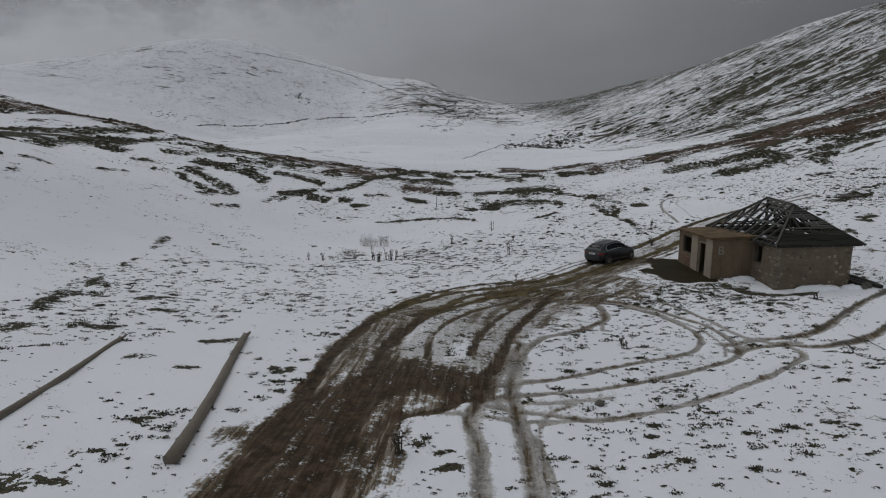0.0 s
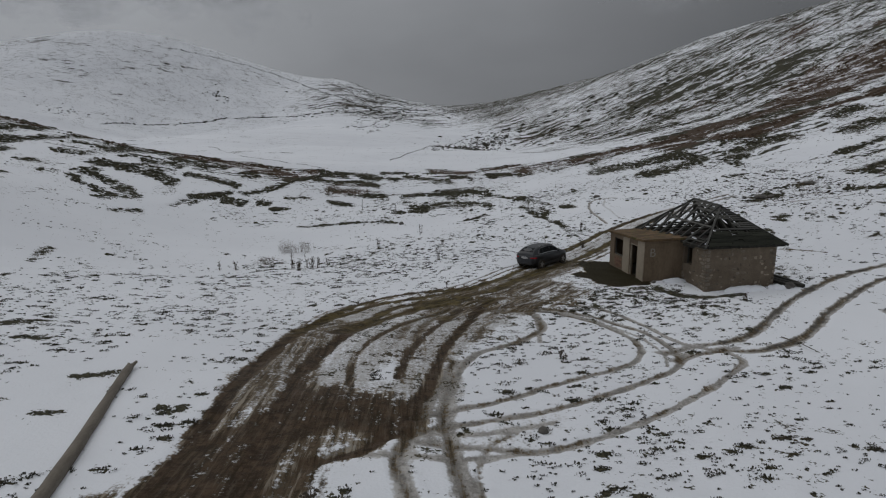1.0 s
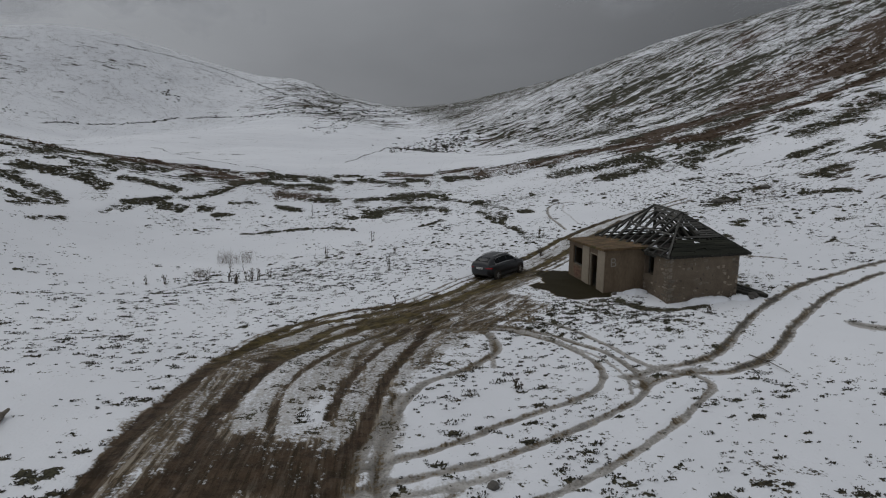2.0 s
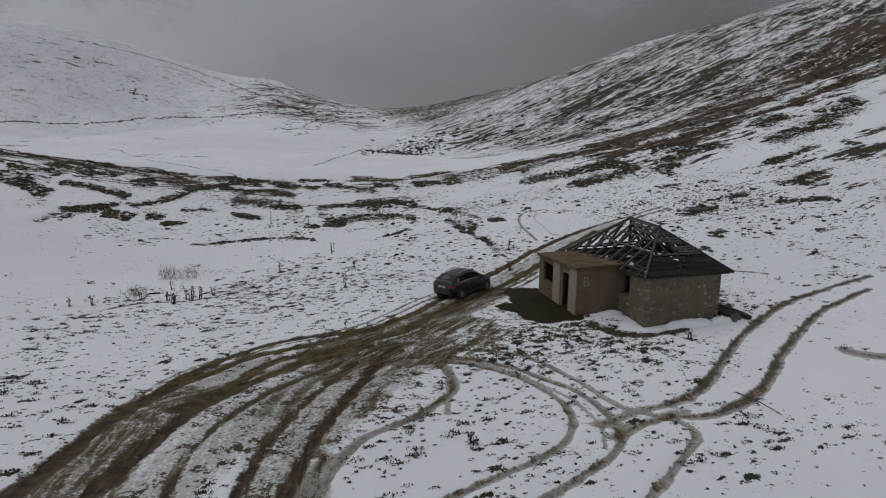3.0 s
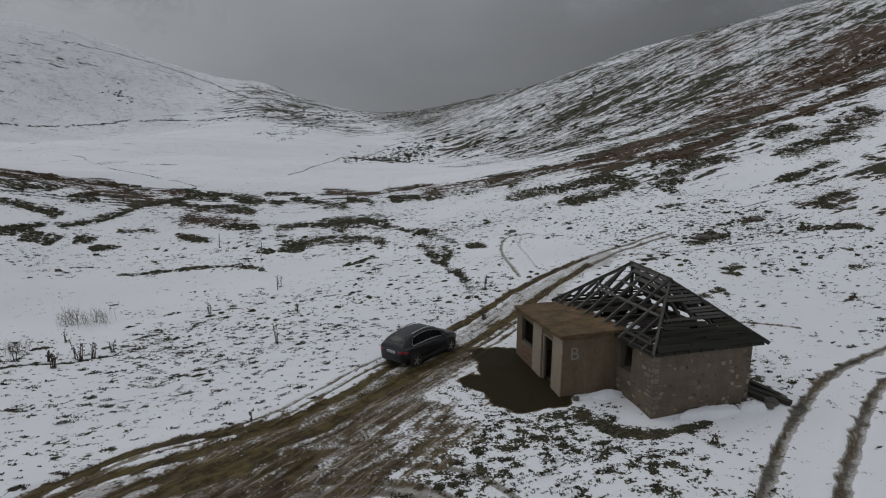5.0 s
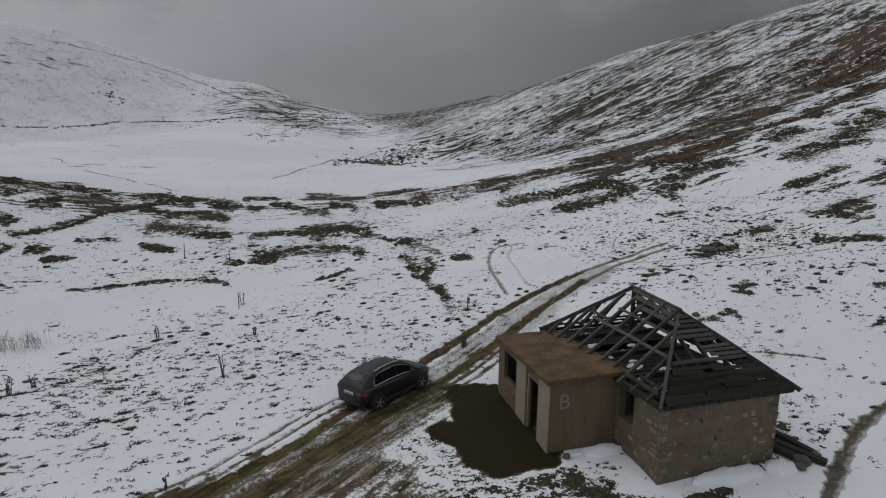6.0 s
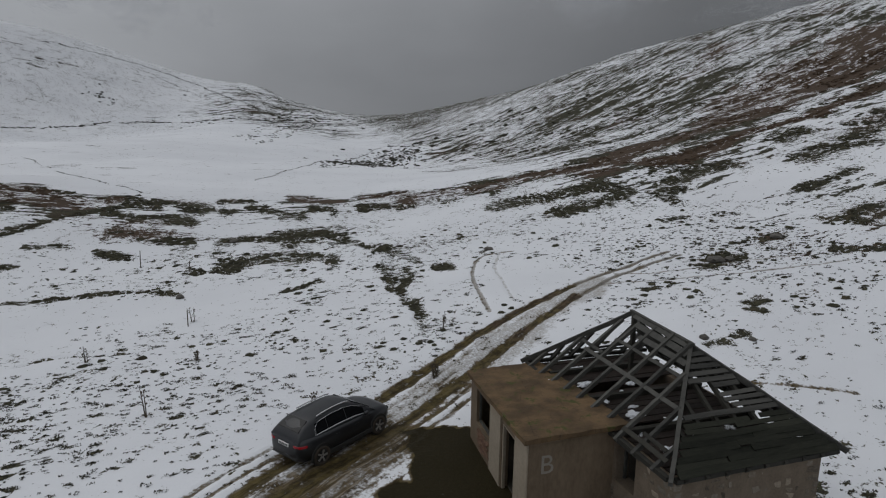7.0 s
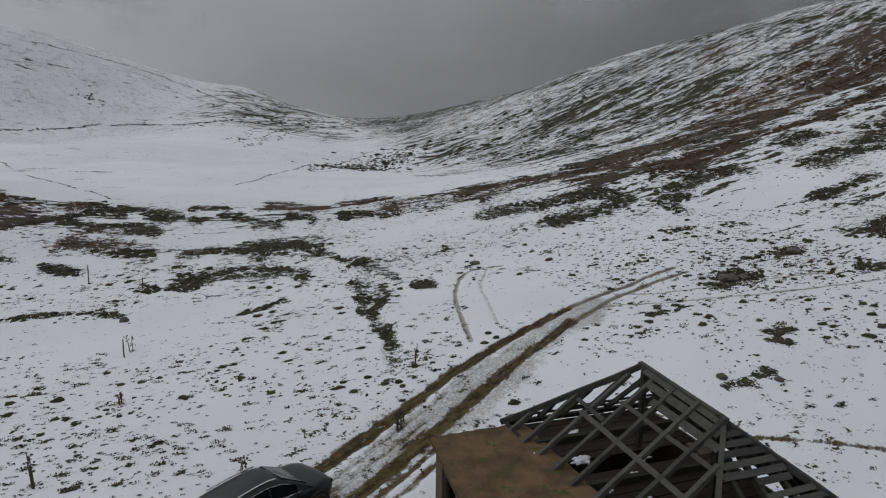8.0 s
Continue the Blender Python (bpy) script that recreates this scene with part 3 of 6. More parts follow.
rut([(-4.2, 26.2), (-3.3, 30.0), (-1.5, 33.4), (1.5, 35.9), (4.9, 36.5)], 0.35, 0.05, mud=0.5, slush=0.7)
# the turning place
area([(0.9, 8.0), (0.95, 12.0), (0.9, 16.0), (1.5, 18.5)], 0.42, slush=0.62)
area([(2.3, 8.0), (2.35, 12.0), (2.4, 16.0), (2.6, 19.5), (3.4, 22.5)], 0.42, slush=0.62)
area([(0.2, 17.2), (3.0, 17.6), (6.0, 18.8)], 0.9, slush=0.45, bare=0.16)
rut([(0.3, 18.9), (-0.6, 21.3), (-0.6, 24.6), (0.3, 27.4), (2.4, 30.5), (6.1, 33.3)], 0.45, 0.08, mud=0.75)
rut([(1.1, 22.5), (1.7, 25.2), (3.0, 28.6), (5.1, 32.1)], 0.5, 0.08, mud=0.8)
rut([(-1.5, 16.4), (0.2, 17.5), (1.4, 19.8), (2.3, 21.9), (3.2, 25.3), (5.0, 29.7), (7.3, 33.9)], 0.6, 0.10, mud=0.86)
rut([(-1.6, 20.3), (-2.0, 22.5), (-1.6, 26.3), (0.1, 30.2), (2.9, 32.8)], 0.4, 0.06, mud=0.55, slush=0.8)
area([(2.5, 27.5), (5.5, 30.5), (8.5, 33.5)], 2.4, mud=0.38, slush=0.7, bare=0.40)
rut([(1.3, 27.5), (2.3, 30.1), (3.7, 31.9), (5.4, 33.2)], 0.5, 0.06, mud=0.5, slush=0.9)
rut([(2.0, 27.3), (2.5, 28.6), (3.4, 30.9), (4.9, 32.6), (6.8, 34.0)], 0.5, 0.07, mud=0.6, slush=0.9)
rut([(3.9, 27.2), (4.7, 28.8), (5.7, 30.6), (7.3, 32.3)], 0.5, 0.07, mud=0.55, bare=0.4)
rut([(4.9, 26.8), (6.0, 29.5), (7.0, 31.2), (8.3, 33.1)], 0.5, 0.07, mud=0.6, bare=0.4)
rut([(7.1, 31.4), (10.2, 30.7), (12.2, 28.2), (12.3, 25.3), (10.5, 23.1), (6.8, 21.4), (3.8, 20.0), (1.3, 19.1)], 0.40, 0.08, slush=1.2, mud=0.34)
rut([(7.6, 32.0), (10.9, 30.9), (13.2, 27.9), (13.8, 25.3), (13.0, 23.2), (10.3, 21.4), (6.2, 19.5), (2.9, 18.6), (0.2, 17.7), (-1.6, 16.2), (-2.4, 14.6)], 0.42, 0.09, slush=1.2, mud=0.38)
rut([(9.5, 32.6), (12.4, 31.4), (13.9, 28.4), (14.6, 25.8), (16.1, 23.6), (13.9, 21.6), (10.7, 19.4), (7.0, 17.5), (4.9, 16.9), (3.1, 17.2), (1.4, 17.6)], 0.40, 0.07, slush=1.1, mud=0.22)
rut([(9.0, 31.8), (11.2, 30.2), (12.7, 27.6), (13.1, 25.0), (12.3, 22.9)], 0.30, 0.05, slush=0.9, mud=0.25)
rut([(-1.5, -40), (0.4, -15), (0.9, 3), (0.9, 12.5), (1.0, 14.7), (0.8, 16.7), (1.5, 18.5), (2.5, 21.6), (3.6, 24.1)], 0.5, 0.08, slush=1.2, mud=0.38)
rut([(0.0, -40), (1.8, -15), (2.2, 3), (2.3, 12.6), (2.4, 14.8), (2.4, 17.1), (2.5, 19.6), (3.4, 22.7), (4.8, 25.0), (6.9, 26.5), (8.7, 28.5), (8.9, 30.6)], 0.5, 0.08, slush=1.2, mud=0.36)
rut([(2.5, 11.0), (2.9, 15.5), (3.5, 17.2), (4.6, 18.1)], 0.3, 0.05, slush=0.8, mud=0.45)
rut([(7.9, 26.4), (8.5, 28.6), (8.8, 30.1), (8.6, 31.6)], 0.35, 0.05, slush=0.9, mud=0.3)
area([(13.2, 24.6), (15.2, 25.2), (17.5, 25.3)], 0.5, slush=0.45, mud=0.12)
# the tracks that leave past the house's gable side: grey slush with a dark wheel line in it
for line in ([(13.2, 24.6), (14.6, 25.2), (16.5, 25.5), (18.8, 26.5), (21.7, 28.7), (25.1, 31.2), (30.4, 34.5), (34.5, 35.9), (40.0, 36.9)], [(13.0, 23.6), (15.4, 24.5), (18.0, 24.5), (21.0, 25.8), (24.9, 28.6), (29.8, 31.9), (33.3, 33.8), (38.0, 35.2)]):
    rut(line, 0.50, 0.07, slush=1.2, mud=0.12, berm=0.02, ragged=0.5)
    rut([(x - 0.08, y + 0.10) for x, y in line[2:]], 0.30, 0.04, slush=1.6, mud=0.34, berm=0.0, ragged=0.9)
for line in ([(2.9, 12.8), (2.7, 15.5), (2.0, 17.6), (0.6, 18.6)], [(5.5, 17.0), (3.0, 16.6), (0.5, 16.9), (-1.4, 16.8)], [(6.0, 18.6), (3.4, 18.0), (1.0, 18.2)], [(12.8, 24.6), (14.6, 24.3), (17, 24.9)]):
    rut(line, 0.30, 0.04, slush=1.0, mud=0.22, berm=0.01, ragged=0.7)
rut([(30.6, 54.1), (32.5, 53.7), (36.7, 52.8), (41.5, 51.7), (46.9, 50.8)], 0.3, 0.05, slush=0.9, mud=0.42)
rut([(32.7, 55.7), (35.5, 54.8), (39.9, 54.2), (45.0, 53.1)], 0.3, 0.05, slush=0.9, mud=0.3)
rut([(22.4, 52.3), (23.0, 56.1), (23.9, 60.3), (25.9, 64.4), (29.1, 65.2)], 0.4, 0.06, slush=0.9, mud=0.2)
rut([(24.4, 53.5), (25.1, 57.2), (25.8, 60.8), (27.4, 64.4)], 0.4, 0.06, slush=0.6)
rut([(29.5, 42.2), (30.8, 41.5), (32.2, 40.7), (34.4, 39.6)], 0.35, 0.05, mud=0.7)
# worn path on the bank, brook and gully
rut([(-21.9, 68.5), (-21.0, 72.7), (-20.0, 75.1), (-17.5, 76.8), (-15.6, 78.2), (-13.8, 80.6), (-11.4, 84.9), (-8.0, 90.0), (-5.7, 96.2), (-4.4, 100.5)], 1.0, 0.20, bare=0.55, berm=0.06)
stroke([(-20.6, 70.5), (-19.2, 74.4), (-17.3, 77.0)], 0.75, 0.80)
stroke([(-15.6, 77.2), (-12.6, 80.7), (-9.6, 88.0), (-7.2, 93.3)], 0.75, 0.80)
rut([(-9.9, 43.1), (-8.8, 46.2), (-7.2, 47.4), (-5.0, 47.2), (-3.8, 48.3)], 0.42, 0.15, bare=0.72)
rut([(-2.6, 54.9), (-1.0, 55.6), (3.3, 54.6)], 0.4, 0.15, bare=0.55)
area([(-3.6, 48.6), (-0.5, 51.5), (2.5, 54.0)], 1.3, bare=0.27, soft=0.8)
rut([(13.6, 79.5), (17.4, 73.1), (19.2, 68.4), (18.8, 62.5), (18.6, 56.6), (18.5, 51.0)], 1.0, 0.22, bare=0.42, berm=0.06, ragged=0.9)
for wide, pts in ((1.2, [(18.9, 71.2), (20.1, 69.3), (20.9, 65.4)]), (1.2, [(18.3, 65.1), (18.0, 61.6)]), (1.1, [(17.9, 59.8), (18.4, 56.9), (18.7, 53.5)]), (0.9, [(19.8, 64.3), (19.0, 60.1)]), (0.5, [(16.8, 74.7), (18.9, 71.2)]), (0.8, [(22.2, 63.5), (23.4, 63.2)])):
    stroke(pts, wide, 0.66)
# trodden, wet earth before the lean-to, and the ditch under the corner
area([(16.0, 35.8), (16.2, 38.5), (16.6, 41.0)], 1.3, mud=1.0, soft=0.10)
area([(14.6, 38.0), (16.0, 36.5)], 0.9, mud=1.0, soft=0.12)
area([(17.2, 35.6), (17.4, 38.5), (17.7, 41.2)], 0.75, mud=1.0, soft=0.12)
area([(17.9, 34.0), (18.6, 32.9), (19.7, 32.4), (21.6, 32.4), (22.6, 32.6)], 0.42, bare=0.92, mud=0.30, soft=0.7)
area([(11.5, 32.5), (13.5, 30.5), (16.5, 31), (18.5, 30.8)], 2.0, bare=0.30, soft=0.8)
area([(12.2, 35), (13.6, 37.2)], 1.2, mud=0.20, bare=0.42)
area([(13.7, 36.2), (14.4, 34.6), (16, 33.8), (17.6, 33.9)], 0.8, bare=0.46)
area([(24.8, 33.6), (26.6, 34.8), (27.2, 36.5)], 0.7, bare=0.5)
# the knoll and the near pasture beside the poles
for wide, pts in ((2.4, [(-73, 95.1), (-66.1, 95.6), (-60, 98)]), (2.6, [(-62, 80), (-58.2, 81.4), (-55, 83.2)]), (3.0, [(-55, 83.5), (-50, 87), (-47.0, 92)]), (2.6, [(-49, 70), (-49.5, 76), (-45.5, 81.5)]), (1.4, [(-45.1, 76.3), (-42.3, 76.7)]), (1.1, [(-34.2, 78.9), (-30.6, 79.7), (-26.4, 79)]),
                  (0.45, [(-20.0, 26.2), (-20.9, 29.4), (-19.8, 29.7)]), (0.30, [(-20.8, 32), (-21.2, 34)]), (0.28, [(-21.5, 36.6), (-21.9, 39)]), (0.26, [(-22.4, 42), (-22.9, 45.9)]), (0.28, [(-14.7, 27.5), (-13.2, 27.4)]), (0.5, [(-19, 23.2), (-18.3, 23.1)]), (0.24, [(-16, 24.1), (-14.8, 24)]), (0.2, [(-10.1, 22.6), (-9.0, 23.1)]), (0.18, [(-9.7, 19.6), (-9.1, 19.9)]), (0.26, [(-6.4, 19.9), (-5.4, 19.9)]),
                  (0.22, [(-10.4, 11.4), (-9.5, 11.5)]), (0.16, [(-9.25, 11.8), (-9.1, 11.8)])):
    stroke(pts, wide, 0.74)
area([(-12.1, 20.2), (-11.5, 20.6)], 0.35, bare=0.42)
area([(28.1, 28.1), (28.8, 27.3), (29.8, 26.6)], 0.55, slush=1.25, bare=0.30, soft=1.0)
# bands and stands of heather: the long bank beyond the pasture
for wide, pts in ((3.0, [(-75, 98), (-69.7, 97.6), (-53.7, 95.9), (-46, 94.5)]), (2.6, [(-43, 93.5), (-37, 93), (-32, 94), (-28, 96.5), (-20.2, 98)]), (4.6, [(-20.5, 99.1), (-15, 94.6), (-11.4, 91.9), (-7.5, 97.1)]), (4.2, [(-27.4, 94.3), (-22.3, 96.3), (-16.8, 95.4)])):
    stroke(pts, wide, 0.56, 0.66)
for wide, pts in ((1.4, [(-27.7, 88.3), (-23.9, 88.6), (-20.2, 89.5)]), (1.0, [(-18.4, 86.8), (-15.4, 87.1)]), (1.1, [(-23.8, 81.5), (-20.9, 81.7), (-17.1, 80.2)]), (0.8, [(-27.7, 83.8), (-25.3, 83.8)]), (0.7, [(-24.8, 77), (-23.5, 76.4)]), (1.7, [(-32.2, 94.3), (-29.5, 93.5)]),
                  (0.9, [(-20.1, 73.7), (-17.8, 75.7)]), (0.9, [(-17.2, 73.2), (-14.9, 72.7)]), (0.8, [(-13.3, 74.1), (-11.8, 74)]), (0.5, [(-11.4, 72.2), (-9.6, 72.9)]), (0.6, [(-10.4, 76.6), (-7, 77.1)]),
                  (2.0, [(-62.1, 80.2), (-59.4, 81), (-53.9, 82.7)]), (1.8, [(-52.9, 82.8), (-50.6, 85.3)])):
    stroke(pts, wide, 0.72)
for wide, pts in ((2.4, [(-50, 64), (-51.6, 72.8), (-49.3, 76.9)]), (2.6, [(-49.3, 77.5), (-45, 80.4), (-43.1, 85.6), (-41.4, 89.6)]), (2.0, [(-36, 86), (-32.4, 90.2)]), (0.9, [(-32.9, 83.9), (-31.5, 85.4)]), (1.4, [(-29.7, 83.5), (-25.4, 84.4)]), (1.1, [(-33.3, 79.3), (-29.2, 78.7), (-23.7, 77.1)]), (0.9, [(-39.4, 81), (-35.6, 81.4)]), (1.2, [(-40, 87.2), (-37, 87.6)]),
                  (1.3, [(-39.3, 73.5), (-37, 72.8)]), (0.8, [(-35.8, 70.3), (-35.1, 71.6)]), (0.5, [(-33.4, 71.3), (-31, 68.6), (-29, 68.2)]), (0.9, [(-33.3, 74.1), (-29.6, 72.2), (-26.7, 70.5)]), (0.9, [(-33.6, 75.8), (-31.9, 75.7)]), (0.7, [(-28.8, 70.2), (-25.1, 68.8)]), (1.3, [(-27.8, 65.7), (-27.4, 65.6)]), (0.7, [(-25.1, 61.6), (-23.6, 64.2)])):
    stroke(pts, wide, 0.70)
for wide, pts in ((0.6, [(-40.7, 52), (-40.3, 55.3)]), (0.5, [(-40.3, 55.3), (-38.5, 54.8)]), (0.5, [(-37.8, 49.2), (-37.5, 50.3)]), (0.7, [(-37.1, 61.6), (-36.4, 64.9)])):
    stroke(pts, wide, 0.60)
for wide, pts in ((2.1, [(-6.7, 94.3), (-2.3, 95.8), (1.8, 90.1)]), (1.4, [(-7.7, 88), (-5.1, 87.8)]), (1.6, [(-4.6, 87), (-1.6, 87.5), (1.7, 84.1)]), (1.8, [(-5.3, 81.4), (-1, 80.3), (2.6, 78)]), (0.8, [(-4.9, 76.1), (-1.9, 74.4)]), (1.5, [(2.9, 98.5), (6.6, 98.8)]), (1.7, [(3.5, 91.4), (5.1, 90.3)]), (2.0, [(6.5, 94.2), (10.2, 89.8), (12.5, 86.9)]),
                  (1.6, [(19.4, 91.7), (24.5, 89.4)]), (1.9, [(13.6, 93), (16.4, 90.4)]), (0.9, [(4.7, 77.8), (7.6, 78.7), (9.4, 78.2)]), (2.1, [(10.2, 78.8), (13.7, 79.4), (16.5, 75.6)])):
    stroke(pts, wide, 0.72)
for wide, pts in ((1.3, [(5.3, 70.7), (8, 71.6), (12, 71.4), (15, 69.3)]), (0.7, [(3.1, 70.7), (4.4, 69.8)]), (0.7, [(10.7, 62.8), (13.6, 64.3)]), (0.35, [(-7.8, 66), (-4.2, 66.5), (0, 66.9), (3.5, 65.1)])):
    stroke(pts, wide, 0.66)
# rust-brown bands up the facing slope
for wide, pts in ((3.8, [(11.4, 100.1), (18.4, 97.2)]), (4.1, [(20.7, 99.5), (26.6, 98)]), (5.6, [(25.5, 93.5), (35.6, 93.4), (44.2, 94.0), (49.2, 90.0)]), (8.0, [(49.2, 90.9), (61.3, 98.1), (76.6, 103.4), (92.7, 107.4)]), (10.0, [(92.7, 107.4), (117.3, 120), (136.2, 128.4), (160, 136)]), (3.4, [(55.5, 86.1), (63.9, 86.6), (75.7, 90.6), (83.7, 89.5)]), (4.0, [(83.7, 89.5), (101.3, 96.4), (117.7, 101.8), (140, 108)]), (9.0, [(86, 113), (110, 131), (133, 142), (146, 141), (169, 149)]), (7.0, [(110, 118), (132, 118), (160, 128)])):
    stroke(pts, 0.72 * wide, 0.50, 0.69)
for wide, pts in ((2.0, [(32.3, 80.9), (39.1, 81.1), (47.5, 81.7)]), (2.0, [(37.8, 75.2), (42.8, 76.3), (48.1, 78.1)]), (2.2, [(48.4, 72.9), (53.5, 77.2), (58.4, 79.4), (63.1, 78.8)]), (2.7, [(66.3, 73.3), (73.2, 75.7), (79, 77.2), (89.5, 81.4)]), (1.4, [(72.7, 72.3), (76.5, 72.7)]), (2.7, [(72.5, 82.6), (79.1, 84.8)]), (1.0, [(43.7, 66), (46, 65.9)]), (1.4, [(38.4, 54.5), (40.8, 55.1), (42.1, 54.8)]),
                  (0.8, [(46.4, 57.1), (47.8, 56.9)]), (1.2, [(51.9, 56.7), (53.7, 54.4)]), (0.9, [(47.8, 52.2), (51.1, 50.1)]), (1.4, [(65.2, 60.7), (66.6, 59.4)]), (0.4, [(36, 47.3), (36.9, 46.9)]), (1.4, [(69.1, 65.5), (68.6, 63.7)])):
    stroke(pts, 0.8 * wide, 0.70)
area([(-76, 99), (-66, 98), (-56, 104)], 5.0, stripe=0.52)
area([(-90, 62), (-70, 68), (-60, 73), (-52, 78)], 4.5, stripe=0.56)
area([(-110, 92), (-92, 97), (-76, 100)], 6.0, stripe=0.50)
# small patches in the pasture
for sx, sy, ln, wd in ((-27, 67.5, 3.5, 0.7), (-18, 74, 5, 0.8), (55, 57, 4, 0.8), (62, 66, 6, 1.2),
                       (32.5, 45, 2.6, 0.32), (37.2, 48.2, 1.2, 0.4), (45, 45, 1.6, 0.5), (33, 52, 1.2, 0.35), (-9, 33, 1.6, 0.35), (-16, 30, 1.8, 0.4), (-20.3, 29.8, 2.0, 0.6), (16.2, 27.4, 0.8, 0.35), (18.9, 26.9, 0.8, 0.3), (-9.8, 11.8, 1.2, 0.35), (0.2, 13.7, 0.5, 0.3), (26, 40.3, 1.6, 0.4), (14.8, 32.6, 1.2, 0.4)):
    area([(sx - ln / 2, sy - 0.10 * ln), (sx, sy), (sx + ln / 2, sy + 0.08 * ln)], wd, bare=0.66, soft=0.6)

# clumps of grass: where they stand the snow has thawed
TUFTS = []
rng = random.Random(11)
while len(TUFTS) < 11000:
    tx, ty = rng.uniform(-22, 50), 3 + 72 * rng.random() ** 1.25
    i, j = np.searchsorted(GX, tx), np.searchsorted(GY, ty)
    if MUD[j, i] > 0.25 or SLUSH[j, i] > 0.6:
        continue
    if rng.random() > 0.10 + 0.8 * max(0.0, noise.noise((tx / 3.5, ty / 3.0, 2.0)) + 0.1) + 0.5 * DENSE[j, i] - 0.6 * CLEAN[j, i]:
        continue
    if 19.6 < tx < 26.6 and 32.6 < ty < 42 or 17.0 < tx < 20.5 and 35 < ty < 41.5:
        continue
    r = 0.035 + 0.20 * rng.random() ** 4.0
    TUFTS.append((tx, ty, r))
    i0, i1 = np.searchsorted(GX, (tx - 2.2 * r, tx + 2.2 * r))
    j0, j1 = np.searchsorted(GY, (ty - 2.2 * r, ty + 2.2 * r))
    w = (slice(j0, j1), slice(i0, i1))
    blob = np.exp(-(((XX[w] - tx) / (1.45 * r)) ** 2 + ((YY[w] - ty) / (0.6 * r)) ** 2))
    BARE[w] = np.maximum(BARE[w], 0.85 * blob)
    ZZ[w] += 0.03 * blob


def build_ground():
    ny, nx = XX.shape
    me = bpy.data.meshes.new("ground")
    co = np.stack((XX, YY, ZZ), -1).reshape(-1, 3).astype(np.float32)
    idx = np.arange(nx * ny).reshape(ny, nx)
    quads = np.stack((idx[:-1, :-1], idx[:-1, 1:], idx[1:, 1:], idx[1:, :-1]), -1).reshape(-1, 4)
    me.vertices.add(len(co))
    me.vertices.foreach_set("co", co.ravel())
    me.loops.add(quads.size)
    me.loops.foreach_set("vertex_index", quads.ravel().astype(np.int32))
    me.polygons.add(len(quads))
    me.polygons.foreach_set("loop_start", np.arange(0, quads.size, 4, dtype=np.int32))
    me.polygons.foreach_set("use_smooth", np.ones(len(quads), dtype=bool))
    me.update(calc_edges=True)
    for name, field in (("mud", MUD), ("slush", SLUSH), ("bare", BARE), ("stripe", STRIPE)):
        me.attributes.new(name, "FLOAT", "POINT").data.foreach_set("value", field.ravel().astype(np.float32))
    me.materials.append(GROUND)
    return tagged(new("ground", me), "snow-covered mountain pasture with muddy wheel ruts and grass showing through", "ground", kind="structure")


ground = build_ground()


def at(x, y):
    """The ground's height at a place, ruts and all."""
    i, j = np.clip(np.searchsorted(GX, x), 1, len(GX) - 1), np.clip(np.searchsorted(GY, y), 1, len(GY) - 1)
    fx, fy = (x - GX[i - 1]) / (GX[i] - GX[i - 1]), (y - GY[j - 1]) / (GY[j] - GY[j - 1])
    a = ZZ[j - 1, i - 1] * (1 - fx) + ZZ[j - 1, i] * fx
    b = ZZ[j, i - 1] * (1 - fx) + ZZ[j, i] * fx
    return float(a * (1 - fy) + b * fy)

# ---------------------------------------------------------------- the ruined house
W, D, H, TH = 4.78, 7.9, 2.50, 0.45           # main block: width, depth, wall height, thickness
AX, AY0, AY1, AH = -2.58, 2.45, 7.72, 2.40    # lean-to
house = thing("ruined_house", pose(HOUSE_X, HOUSE_Y, HOUSE_Z, 0, 0, HOUSE_TURN), "abandoned stone house with a bare-raftered collapsing hip roof and lean-to", "house")


def lean(bm):
    """Draws the lean-to in towards its far end, and lifts its roof line at the near end."""
    for v in bm.verts:
        k = (v.co.y - AY0) / (AY1 - AY0)
        v.co.x *= 1.06 - 0.12 * k
        if v.co.z > 2.3:
            v.co.z += 0.20 * (1 - k)
    return bm


def wall_with_openings(bm, axis, c0, c1, s0, s1, z1, holes, z0=-0.35):
    """A wall c0..c1 thick, s0..s1 long on its axis, with holes (s0, s1, z0, z1) through it."""
    cuts = sorted({s0, s1, *[h[0] for h in holes], *[h[1] for h in holes]})
    for a, b in zip(cuts, cuts[1:]):
        spans = [(z0, z1)]
        for h in holes:
            if h[0] <= a and h[1] >= b:
                spans = [(z0, h[2]), (h[3], z1)]
        for p, q in spans:
            if q - p > 0.01:
                if axis == "x":
                    box(bm, a, b, c0, c1, p, q)
                else:
                    box(bm, c0, c1, a, b, p, q)
    bmesh.ops.remove_doubles(bm, verts=bm.verts, dist=0.0005)


bm = bmesh.new()
wall_with_openings(bm, "x", 0, TH, 0, W, H, [])
front = part("wall", bm, MORTAR, house, "rubble stone wall with crumbling lime mortar")
bm = bmesh.new()
wall_with_openings(bm, "y", 0, TH, TH, D, H, [(1.45, 2.32, 1.15, 2.28), (4.0, 4.9, 0.0, 2.0)])
side = part("wall", bm, MORTAR, house, "rubble stone side wall with a narrow window hole")
bm = bmesh.new()
wall_with_openings(bm, "y", W - TH, W, TH, D, H, [(3.0, 3.9, 0.9, 2.0)])
part("wall", bm, MORTAR, house)
bm = bmesh.new()
wall_with_openings(bm, "x", D - TH, D, TH, W - TH, H, [])
part("wall", bm, MORTAR, house)
bm = bmesh.new()
box(bm, TH, W - TH, TH, D - TH, -0.05, 0.05)
part("floor", bm, RUBBLE_DARK, house, "earth floor littered with rubble")
